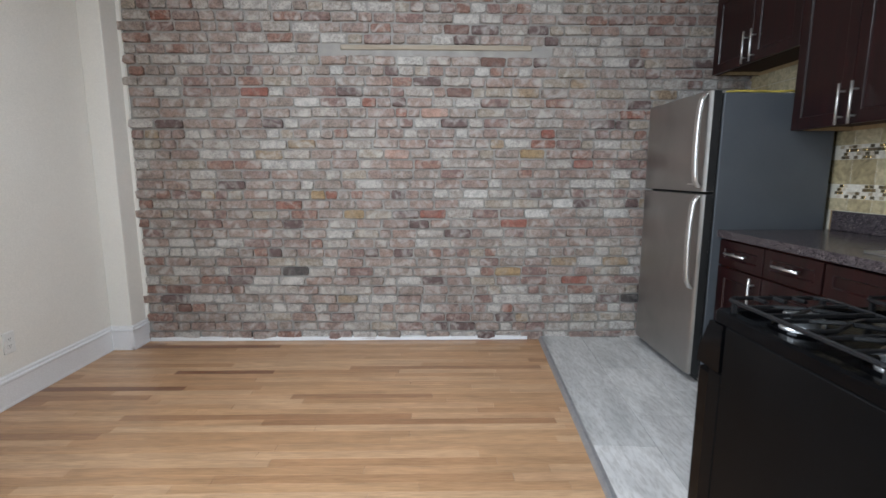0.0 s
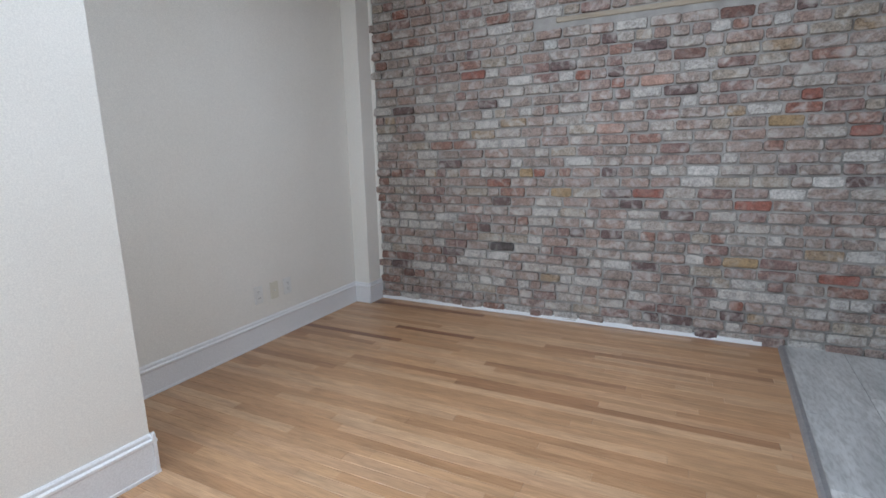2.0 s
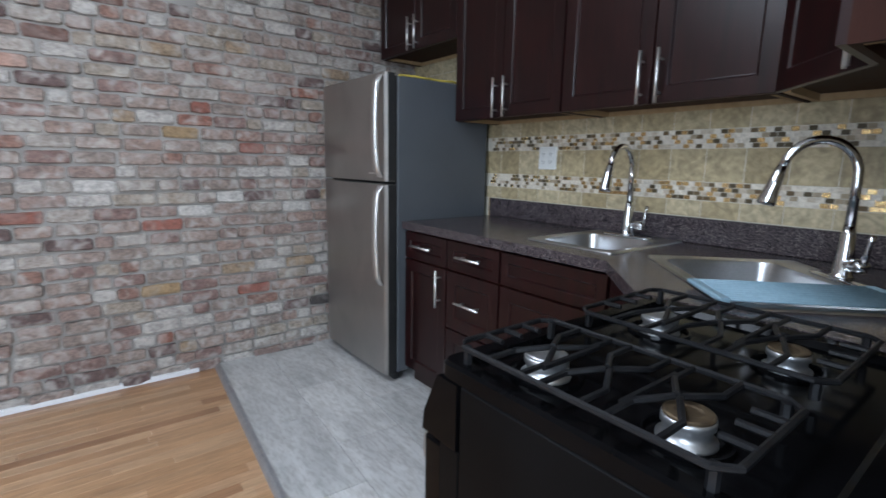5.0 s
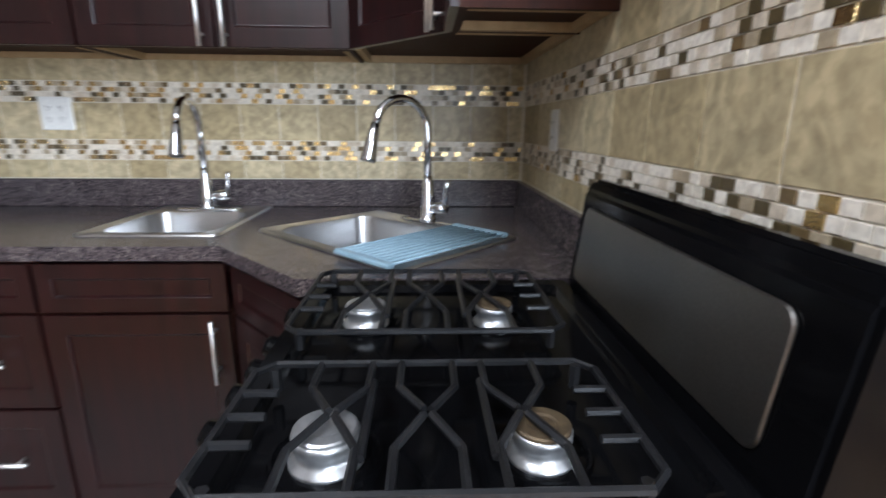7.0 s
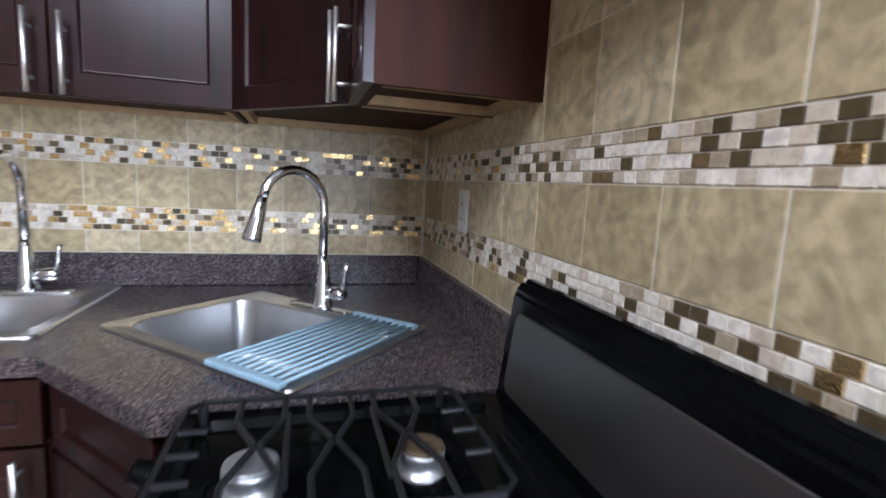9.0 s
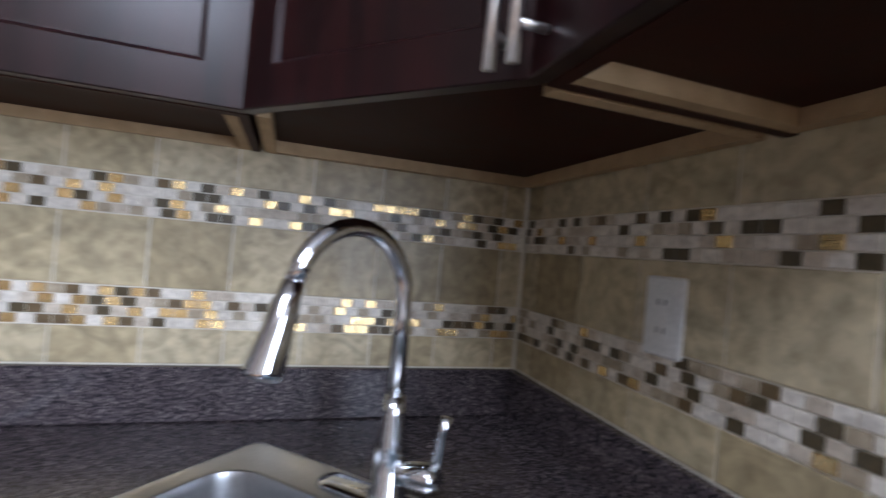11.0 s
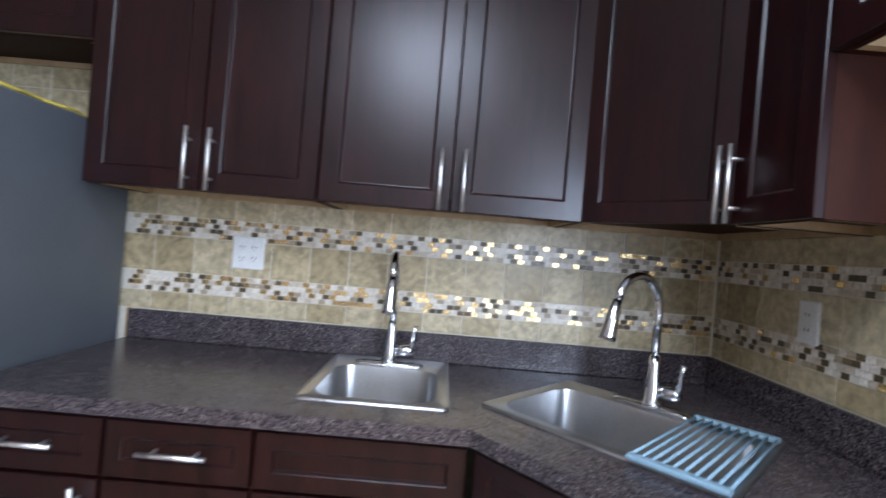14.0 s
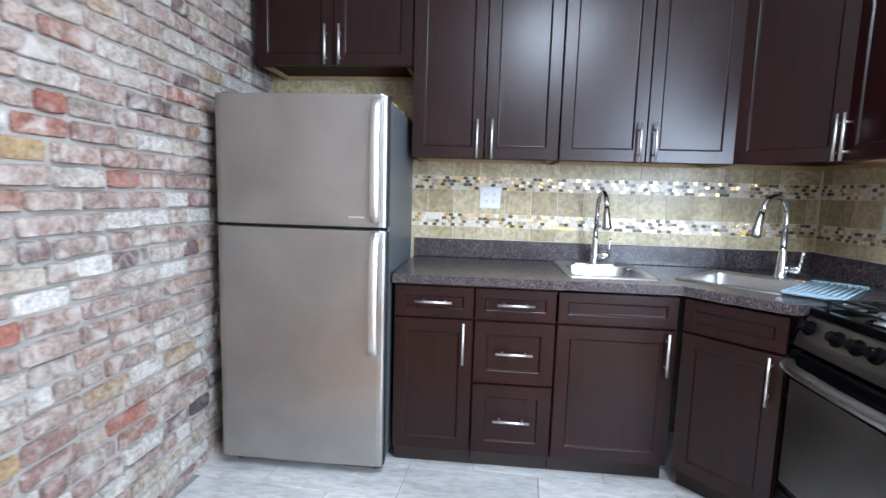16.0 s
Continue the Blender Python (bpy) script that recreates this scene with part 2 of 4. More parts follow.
def add_box(bm, x0, x1, y0, y1, z0, z1, bevel=0.0, seg=1):
    r = bmesh.ops.create_cube(bm, size=1)
    vs = r["verts"]
    for v in vs:
        v.co = Vector(((x0 + x1) / 2 + v.co.x * (x1 - x0), (y0 + y1) / 2 + v.co.y * (y1 - y0), (z0 + z1) / 2 + v.co.z * (z1 - z0)))
    if bevel:
        es = list({e for v in vs for e in v.link_edges})
        bmesh.ops.bevel(bm, geom=es, offset=bevel, segments=seg, affect="EDGES", profile=0.5)
    return bm


def box(x0, x1, y0, y1, z0, z1, bevel=0.0, seg=1):
    x0, x1, y0, y1, z0, z1 = min(x0, x1), max(x0, x1), min(y0, y1), max(y0, y1), min(z0, z1), max(z0, z1)
    return add_box(bmesh.new(), x0, x1, y0, y1, z0, z1, bevel, seg)


def add_tube(bm, pts, radius, sides=10, cap=True):
    """A round bar along a line of points; radius may be a list."""
    pts = [Vector(p) for p in pts]
    rings, side = [], None
    for i, p in enumerate(pts):
        d = (pts[min(i + 1, len(pts) - 1)] - pts[max(i - 1, 0)]).normalized()
        if side is None:
            side = d.orthogonal().normalized()
        side = (side - d * side.dot(d)).normalized()
        up = d.cross(side)
        r = radius[i] if isinstance(radius, (list, tuple)) else radius
        rings.append([bm.verts.new(p + r * (math.cos(a) * side + math.sin(a) * up)) for a in (k * math.tau / sides for k in range(sides))])
    for a, b in zip(rings, rings[1:]):
        for k in range(sides):
            bm.faces.new((a[k], a[(k + 1) % sides], b[(k + 1) % sides], b[k]))
    if cap:
        bm.faces.new(rings[0][::-1])
        bm.faces.new(rings[-1])
    return bm


def tube(pts, radius, sides=10):
    return add_tube(bmesh.new(), pts, radius, sides)


def prism(outline, z0, z1, bevel=0.0):
    bm = bmesh.new()
    lo = [bm.verts.new((x, y, z0)) for x, y in outline]
    hi = [bm.verts.new((x, y, z1)) for x, y in outline]
    bm.faces.new(lo[::-1])
    top = bm.faces.new(hi)
    for k in range(len(lo)):
        j = (k + 1) % len(lo)
        bm.faces.new((lo[k], lo[j], hi[j], hi[k]))
    if bevel:
        bmesh.ops.bevel(bm, geom=list(top.edges), offset=bevel, segments=2, affect="EDGES", profile=0.5)
    return bm


def rounded(w, h, r, n=5):
    """A rounded rectangle round the origin, anticlockwise."""
    out = []
    for cx, cy, a0 in ((w / 2 - r, h / 2 - r, 0), (-w / 2 + r, h / 2 - r, 90), (-w / 2 + r, -h / 2 + r, 180), (w / 2 - r, -h / 2 + r, 270)):
        for k in range(n + 1):
            a = radians(a0 + 90 * k / n)
            out.append((cx + r * math.cos(a), cy + r * math.sin(a)))
    return out


def skin(loops, close_last=True, close_first=False):
    bm = bmesh.new()
    rings = [[bm.verts.new(p) for p in lp] for lp in loops]
    for a, b in zip(rings, rings[1:]):
        for k in range(len(a)):
            j = (k + 1) % len(a)
            bm.faces.new((a[k], a[j], b[j], b[k]))
    if close_last:
        bm.faces.new(rings[-1])
    if close_first:
        bm.faces.new(rings[0][::-1])
    return bm


def lay(lp, z):
    return [(x, y, z) for x, y in lp]

# ---- plan ----
LK = 3.06          # the kitchen wall's length, from brick to stove wall
CEIL = 2.75
CTR = 0.945         # worktop height
TILE_Z = 0.02
UP = 1.486           # underside of the wall cabinets

# ---- large structure ----
floor = tagged(part("floor", prism([(-4.75, 0.1), (-4.75, -6.1), (0.15, -6.1), (0.15, 0.1)], -0.12, -0.006), M_SUBFLOOR), "honey oak strip floor with a satin finish", "floor", kind="structure")
TILE_EDGE = [(-1.436, 0.06), (-1.665, -3.2)]
kitchen_floor = tagged(part("kitchen_floor", prism([TILE_EDGE[0], TILE_EDGE[1], (0.1, -3.2), (0.1, 0.06)], 0.0, TILE_Z - 0.003), M_GROUT), "pale grey stone-look tile floor in the kitchen", "tile floor", kind="structure")
wall_north = tagged(part("wall_north", box(-4.75, 0.15, 0.0, 0.25, -0.1, CEIL), M_MORTAR), "exposed old brick wall with grey lime mortar", "brick wall", kind="structure")
wall_east = tagged(part("wall_east", box(0.0, 0.15, -LK - 0.15, 0.0, -0.1, CEIL), M_TGROUT), "kitchen wall with beige travertine tile backsplash", "wall", kind="structure")
wall_south_kitchen = tagged(part("wall_south_kitchen", box(-1.572, 0.0, -LK - 0.10, -LK, -0.1, CEIL), M_TGROUT), "short tiled wall behind the gas range", "wall", kind="structure")
wall_core = tagged(part("wall_south_kitchen_back", box(-1.572, 0.15, -LK - 0.22, -LK - 0.10, -0.1, CEIL), M_PAINT), "painted back of the range wall", "wall", kind="structure")
wall_end = tagged(part("wall_end_trim", box(-1.604, -1.572, -LK - 0.225, -LK + 0.005, 0.0, CEIL, 0.006), M_WHITE), "white painted wall end beside the range", "trim", kind="structure")
wall_west = tagged(part("wall_west", prism([(-4.575, 0.0), (-4.575, -2.5), (-4.75, -2.5), (-4.75, 0.0)], -0.1, CEIL), M_PAINT), "smooth cream painted wall", "wall", kind="structure")
pilaster = tagged(part("pilaster", box(-4.575, -4.425, -0.185, 0.0, 0.0, CEIL, 0.004), M_PAINT), "narrow cream pilaster in the corner by the brick", "pilaster", kind="structure")
wall_near = tagged(part("wall_west_near", prism([(-3.92, -2.45), (-3.96, -3.02), (-4.75, -3.02), (-4.75, -2.45)], -0.1, CEIL, 0.004), M_PAINT), "cream painted wall return with an outer corner", "wall", kind="structure")
bm = bmesh.new()
for y0, y1, z0, z1 in ((-6.1, -3.02, -0.1, 0.68), (-6.1, -3.02, 2.52, CEIL), (-6.1, -4.15, 0.68, 2.52), (-3.10, -3.02, 0.68, 2.52)):
    add_box(bm, -4.30, -4.02, y0, y1, z0, z1)
tagged(part("wall_west_far", bm, M_PAINT), "cream painted wall with a tall window opening", "wall", kind="structure")
west_window = thing("window_2", "tall white sash window beside the room's corner", "window", kind="structure")
for y0, y1, z0, z1 in ((-4.15, -3.10, 0.68, 0.74), (-4.15, -3.10, 2.46, 2.52), (-4.15, -4.10, 0.74, 2.46), (-3.15, -3.10, 0.74, 2.46), (-4.10, -3.15, 1.58, 1.62)):
    part("window_frame", box(-4.16, -4.10, y0, y1, z0, z1), M_WHITE, west_window)
tagged(part("wall_east_far", box(0.0, 0.15, -6.1, -LK - 0.225, -0.1, CEIL), M_PAINT), "plain painted wall", "wall", kind="structure")
bm = bmesh.new()
for x0, x1, z0, z1 in ((-4.75, 0.15, -0.1, 0.7), (-4.75, 0.15, 2.4, CEIL), (-4.75, -3.4, 0.7, 2.4), (-2.4, -1.9, 0.7, 2.4), (-0.9, 0.15, 0.7, 2.4)):
    add_box(bm, x0, x1, -6.2, -6.0, z0, z1)
tagged(part("wall_south", bm, M_PAINT), "painted wall with two assumed window openings", "wall", kind="structure")
tagged(part("ceiling", box(-4.75, 0.15, -6.1, 0.25, CEIL, CEIL + 0.1), M_CEIL), "plain white painted ceiling", "ceiling", kind="structure")

tagged(part("radiator_cover", box(-4.02, -3.99, -3.95, -3.05, 0.0, 0.6, 0.004), M_DARKDOOR), "low dark panel under the window", "panel")

# baseboards: tall board, small step, rounded cap
def baseboard(name, a, b, h=0.175):
    """A moulded skirting along the line a-b, standing out to the right of the way from a to b."""
    a, b = Vector((*a, 0)), Vector((*b, 0))
    out = (b - a).normalized().cross(Vector((0, 0, 1)))
    prof = [(0, 0), (0.018, 0), (0.018, 0.012), (0.014, 0.014), (0.014, h - 0.042), (0.019, h - 0.036), (0.019, h - 0.026), (0.011, h - 0.02), (0.011, h - 0.008), (0.006, h), (0, h)]
    bmx = bmesh.new()
    ends = [[bmx.verts.new(p + out * d + Vector((0, 0, z))) for d, z in prof] for p in (a, b)]
    for k in range(len(prof)):
        j = (k + 1) % len(prof)
        bmx.faces.new((ends[0][k], ends[0][j], ends[1][j], ends[1][k]))
    bmx.faces.new(ends[0][::-1])
    bmx.faces.new(ends[1])
    return tagged(part(name, bmx, M_WHITE), "tall white moulded baseboard", "baseboard", kind="structure")


baseboard("baseboard", (-4.575, -2.45), (-4.575, -0.167))
baseboard("baseboard", (-4.575, -0.186), (-4.406, -0.186))
baseboard("baseboard", (-4.425, -0.204), (-4.425, -0.002))
baseboard("baseboard", (-3.957, -3.0), (-3.92, -2.432))
baseboard("baseboard", (-3.902, -2.45), (-4.57, -2.45))
baseboard("baseboard", (-1.604, -LK - 0.225), (0.0, -LK - 0.225))

# white caulked strip at the foot of the brick, chipped and uneven
bm = bmesh.new()
xs = [-4.40 + k * 0.05 for k in range(58)]
front = [bm.verts.new((x, -0.022 - 0.006 * noise.noise((x * 4, 0, 0)), 0.001)) for x in xs]
topf = [bm.verts.new((x, -0.019 - 0.005 * noise.noise((x * 4, 0, 0)), 0.026 + 0.008 * noise.noise((x * 7, 3, 0)))) for x in xs]
back = [bm.verts.new((x, 0.004, 0.030 + 0.010 * noise.noise((x * 9, 5, 0)))) for x in xs]
for k in range(len(xs) - 1):
    bm.faces.new((front[k], front[k + 1], topf[k + 1], topf[k]))
    bm.faces.new((topf[k], topf[k + 1], back[k + 1], back[k]))
tagged(part("trim", bm, M_WHITE), "rough white caulk strip along the brick's foot", "trim", kind="structure")

# white filler along the brick's edge by the pilaster
bm = bmesh.new()
zs = [0.18 + k * 0.06 for k in range(43)]
lf = [bm.verts.new((-4.426, -0.016, z)) for z in zs]
rt = [bm.verts.new((-4.403 + 0.012 * noise.noise((z * 6, 1, 0)), -0.013, z)) for z in zs]
bk = [bm.verts.new((-4.397 + 0.012 * noise.noise((z * 6, 1, 0)), 0.004, z)) for z in zs]
for k in range(len(zs) - 1):
    bm.faces.new((lf[k], rt[k], rt[k + 1], lf[k + 1]))
    bm.faces.new((rt[k], bk[k], bk[k + 1], rt[k + 1]))
tagged(part("trim", bm, M_PAINT), "uneven cream filler along the brick's edge", "trim", kind="structure")

# strip between wood and tile
d = Vector((TILE_EDGE[1][0] - TILE_EDGE[0][0], TILE_EDGE[1][1] - TILE_EDGE[0][1], 0)).normalized()
o = Vector((d.y, -d.x, 0))
p0, p1 = Vector((*TILE_EDGE[0], 0)), Vector((*TILE_EDGE[1], 0))
bm = bmesh.new()
prof = [(-0.002, 0.0), (0.022, 0.0), (0.016, TILE_Z - 0.006), (0.006, TILE_Z + 0.003), (-0.012, TILE_Z + 0.003), (-0.012, 0.0)]
if o.x > 0:
    o = -o
ends = [[bm.verts.new(p + o * q + Vector((0, 0, z))) for q, z in prof] for p in (p0, p1)]
for k in range(len(prof)):
    j = (k + 1) % len(prof)
    bm.faces.new((ends[0][k], ends[0][j], ends[1][j], ends[1][k]))
bm.faces.new(ends[0]); bm.faces.new(ends[1][::-1])
tagged(part("threshold_strip", bm, M_STRIP), "grey metal strip between oak and tile floor", "trim", kind="structure")

# old timber in the brickwork
tagged(part("timber_lintel", box(-2.91, -1.575, -0.012, 0.1, 2.106, 2.138, 0.004), M_LINTEL, wall_north), "weathered timber strip set in the brick")

# assumed windows in the south wall, out of view, added to let daylight in
for wx, ww in ASSUMED_WINDOWS:
    win = thing("assumed_window_1", "assumed white sash window with a clear pane, unseen", "window", kind="structure")
    bm = bmesh.new()
    for x0, x1, z0, z1 in ((wx - 0.5, wx + 0.5, 0.7, 0.75), (wx - 0.5, wx + 0.5, 2.35, 2.4), (wx - 0.5, wx - 0.45, 0.75, 2.35), (wx + 0.45, wx + 0.5, 0.75, 2.35), (wx - 0.45, wx + 0.45, 1.53, 1.57)):
        add_box(bm, x0, x1, -6.12, -6.06, z0, z1)
    part("window_frame", bm, M_WHITE, win)

# ---- assumed lamp on the ceiling: unseen, placed by the sheen on the cabinet doors ----
lamp = thing("assumed_ceiling_light", "assumed rectangular white ceiling light with a glowing diffuser, unseen", "ceiling light", pose(-2.4, -1.8, CEIL))
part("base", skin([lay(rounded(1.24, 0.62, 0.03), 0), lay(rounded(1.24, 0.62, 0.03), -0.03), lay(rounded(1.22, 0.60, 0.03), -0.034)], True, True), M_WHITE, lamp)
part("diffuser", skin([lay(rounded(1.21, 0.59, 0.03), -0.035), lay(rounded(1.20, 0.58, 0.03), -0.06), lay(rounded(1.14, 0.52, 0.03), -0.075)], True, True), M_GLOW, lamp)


# ---- kitchen cabinets ----
def bar_handle(parent, x, z, length, upright, y=-0.02):
    """A round bar pull on two posts, in front of the face at y."""
    bmh = bmesh.new()
    h = length / 2
    ends = ((x, y - 0.032, z - h), (x, y - 0.032, z + h)) if upright else ((x - h, y - 0.032, z), (x + h, y - 0.032, z))
    add_tube(bmh, ends, 0.006, 12)
    for s in (-0.62, 0.62):
        q = (x, z + s * h) if upright else (x + s * h, z)
        add_tube(bmh, ((q[0], y - 0.032, q[1]), (q[0], y + 0.002, q[1])), 0.005, 8)
    return part("handle", bmh, M_NICKEL, parent, "brushed nickel bar handle", smooth=True)


def shaker(name, parent, x0, x1, z0, z1, rail=0.058):
    """A framed front with a sunk panel, its face 20 mm before the box."""
    bmd = bmesh.new()
    g = 0.0015
    x0, x1, z0, z1 = x0 + g, x1 - g, z0 + g, z1 - g
    loops = []
    for ins, y in ((0, 0.0), (0, -0.018), (0.0015, -0.020), (rail - 0.001, -0.020), (rail + 0.0015, -0.0185), (rail + 0.006, -0.0125), (rail + 0.008, -0.012)):
        loops.append([(x0 + ins, y, z0 + ins), (x1 - ins, y, z0 + ins), (x1 - ins, y, z1 - ins), (x0 + ins, y, z1 - ins)])
    rings = [[bmd.verts.new(p) for p in lp] for lp in loops]
    for a, b in zip(rings, rings[1:]):
        for k in range(4):
            j = (k + 1) % 4
            bmd.faces.new((a[k], a[j], b[j], b[k]))
    bmd.faces.new(rings[-1]); bmd.faces.new(rings[0][::-1])
    return part(name, bmd, M_WOOD, parent)


def wall_cabinet(name, label, m, w, z0, z1, depth=0.323, doors=2, handles="middle", handle_z=0.0):
    cab = thing(name, label, "cabinet", m, "kitchen cabinets")
    t = 0.016
    for nm, q in (("side_panel", (0.001, t, 0, depth, z0, z1)), ("side_panel", (w - t, w - 0.001, 0, depth, z0, z1)), ("top_panel", (t, w - t, 0, depth, z1 - t, z1)),
                  ("back_panel", (t, w - t, depth - 0.008, depth, z0 + 0.02, z1 - t)), ("bottom_panel", (t, w - t, 0.019, depth - 0.009, z0 + 0.022, z0 + 0.036)), ("front_rail", (t, w - t, 0.0, 0.018, z0, z0 + 0.04))):
        part(nm, box(*q), M_WOODSIDE, cab)
    for q in ((t, w - t, depth - 0.03, depth - 0.009), (t, t + 0.02, 0.019, depth - 0.031), (w - t - 0.02, w - t, 0.019, depth - 0.031)):
        part("underside_rail", box(*q, z0 + 0.001, z0 + 0.0215), M_PALE, cab, "raw pale wood rail under the cabinet")
    step = w / doors
    for k in range(doors):
        dr = shaker("door", cab, k * step + 0.001, (k + 1) * step - 0.001, z0, z1)
        if doors == 2:
            hx = step - 0.036 if k == 0 else step + 0.036
        else:
            hx = w - 0.034 if handles == "far" else 0.034
        bar_handle(dr, hx, z0 + 0.095 + handle_z, 0.19, True)
    return cab


K = lambda x, y: pose(x, y, 0, 0, 0, -90)
UX = -0.305
wall_cabinet("wall_cabinet", "short dark espresso wall cabinet above the refrigerator", K(UX, -0.08), 0.804, 1.93, 2.44)
wall_cabinet("wall_cabinet", "dark espresso two-door wall cabinet beside the refrigerator", K(UX, -0.887), 0.730, UP, 2.44)
wall_cabinet("wall_cabinet", "wide dark espresso two-door wall cabinet above the sink", K(UX, -1.620), 0.825, UP, 2.44)
wall_cabinet("wall_cabinet", "narrow dark espresso wall cabinet beside the range", pose(-0.628, -LK + 0.323, 0, 0, 0, 180), 0.268, UP, 2.44, doors=1, handles="near")
wall_cabinet("wall_cabinet", "dark espresso cabinet hung high over the range", pose(-0.898, -LK + 0.323, 0, 0, 0, 180), 0.72, 1.80, 2.44)

# corner wall cabinet with a slanting door
corner = thing("corner_wall_cabinet", "dark espresso corner wall cabinet with a slanting door", "cabinet", None, "kitchen cabinets")
pent = [(-0.002, -2.447), (UX, -2.447), (-0.627, -LK + 0.323), (-0.627, -LK + 0.002), (-0.002, -LK + 0.002)]
part("body", prism(pent, UP + 0.024, 2.44), M_WOODSIDE, corner)
bm = bmesh.new()
add_box(bm, -0.03, -0.01, -LK + 0.03, -2.46, UP, UP + 0.0235); add_box(bm, -0.61, -0.03, -LK + 0.01, -LK + 0.03, UP, UP + 0.0235)
add_box(bm, -0.31, -0.03, -2.475, -2.455, UP, UP + 0.0235); add_box(bm, -0.622, -0.602, -LK + 0.03, -LK + 0.31, UP, UP + 0.0235)
part("underside_rail", bm, M_PALE, corner, "raw pale wood rail under the cabinet")
cw = math.hypot(0.627 + UX, LK - 0.323 - 2.447)
cang = math.degrees(math.atan2(-(LK - 0.323 - 2.447), -(0.627 + UX)))
hold = shaker("door", corner, 0.002, cw - 0.002, UP, 2.44)
hold.matrix_local = pose(UX, -2.447, 0, 0, 0, cang)
bar_handle(hold, cw - 0.036, UP + 0.095, 0.19, True)

BX = -0.625


def base_cabinet(label, m, w, fronts, depth=0.60, top=CTR - 0.041):
    """fronts: (kind, z0, z1, handle) from the top down."""
    cab = thing("base_cabinet", label, "cabinet", m, "kitchen cabinets")
    part("body", box(0.001, w - 0.001, 0.0, depth, 0.115, top), M_WOODSIDE, cab)
    part("toe_kick", box(0.001, w - 0.001, 0.05, 0.07, TILE_Z, 0.115), M_KICK, cab)
    for kind, z0, z1, handle in fronts:
        f = shaker(kind, cab, 0.003, w - 0.003, z0, z1, 0.058 if z1 - z0 > 0.2 else 0.042)
        if handle == "flat":
            bar_handle(f, w / 2, (z0 + z1) / 2 + 0.004, 0.165, False)
        elif handle == "up":
            bar_handle(f, w - 0.045, z1 - 0.105, 0.19, True)
    return cab


ZT, Z1, Z2, ZB = CTR - 0.052, 0.75, 0.455, 0.118
base_cabinet("dark espresso base cabinet with one drawer and door", K(BX, -0.872), 0.367, [("drawer_front", Z1, ZT, "flat"), ("door", ZB, Z1 - 0.006, "up")])
base_cabinet("dark espresso base cabinet with three drawers", K(BX, -1.240), 0.365, [("drawer_front", Z1, ZT, "flat"), ("drawer_front", Z2, Z1 - 0.006, "flat"), ("drawer_front", ZB, Z2 - 0.006, "flat")])
base_cabinet("dark espresso sink base cabinet with a false drawer", K(BX, -1.606), 0.52, [("drawer_front", Z1, ZT, ""), ("door", ZB, Z1 - 0.006, "up")], top=0.755)
DW = math.hypot(0.295, 0.272)
DA = math.degrees(math.atan2(-0.272, -0.295))
base_cabinet("dark espresso corner base cabinet set at a slant", pose(BX - 0.014, -2.152, 0, 0, 0, DA), DW - 0.012, [("drawer_front", Z1, ZT, ""), ("door", ZB, Z1 - 0.006, "up")], 0.30, 0.745)

# ---- worktop, with holes for the two sinks ----
S1 = pose(-0.289, -1.867, CTR, 0, 0, -90)
S2 = pose(-0.523, -2.550, CTR, 0, 0, -135)
S1W, S1D, S2W, S2D = 0.415, 0.525, 0.634, 0.48
outline = [(-0.002, -0.868), (-0.662, -0.868), (-0.665, -2.125), (-0.948, -2.395), (-0.948, -LK + 0.002), (-0.002, -LK + 0.002)]
bm = bmesh.new()
loops = [[Vector((x, y, CTR)) for x, y in outline]]
for sm, sw, sd in ((S1, S1W, S1D), (S2, S2W, S2D)):
    loops.append([sm @ Vector((x, y, 0)) for x, y in rounded(sw - 0.03, sd - 0.03, 0.04)])
edges = []
for lp in loops:
    vs = [bm.verts.new(p) for p in lp]
    edges += [bm.edges.new((vs[k], vs[(k + 1) % len(vs)])) for k in range(len(vs))]
bmesh.ops.triangle_fill(bm, use_beauty=True, use_dissolve=False, edges=edges)
ext = bmesh.ops.extrude_face_region(bm, geom=list(bm.faces))
for v in [g for g in ext["geom"] if isinstance(g, bmesh.types.BMVert)]:
    v.co.z -= 0.04
worktop = part("worktop", bm, M_GRANITE)
tagged(worktop, "dark speckled granite-look worktop over the base cabinets", "worktop")
part("upstand", box(-0.021, -0.002, -LK + 0.023, -0.868, CTR + 0.0005, 1.052, 0.003), M_GRANITE, worktop)
part("end_strip", box(-0.0225, -0.002, -0.867, -0.864, CTR + 0.0005, 1.0535), M_PALE, worktop, "pale raw end strip")
part("upstand", box(-0.948, -0.002, -LK + 0.002, -LK + 0.022, CTR + 0.0005, 1.052, 0.003), M_GRANITE, worktop)


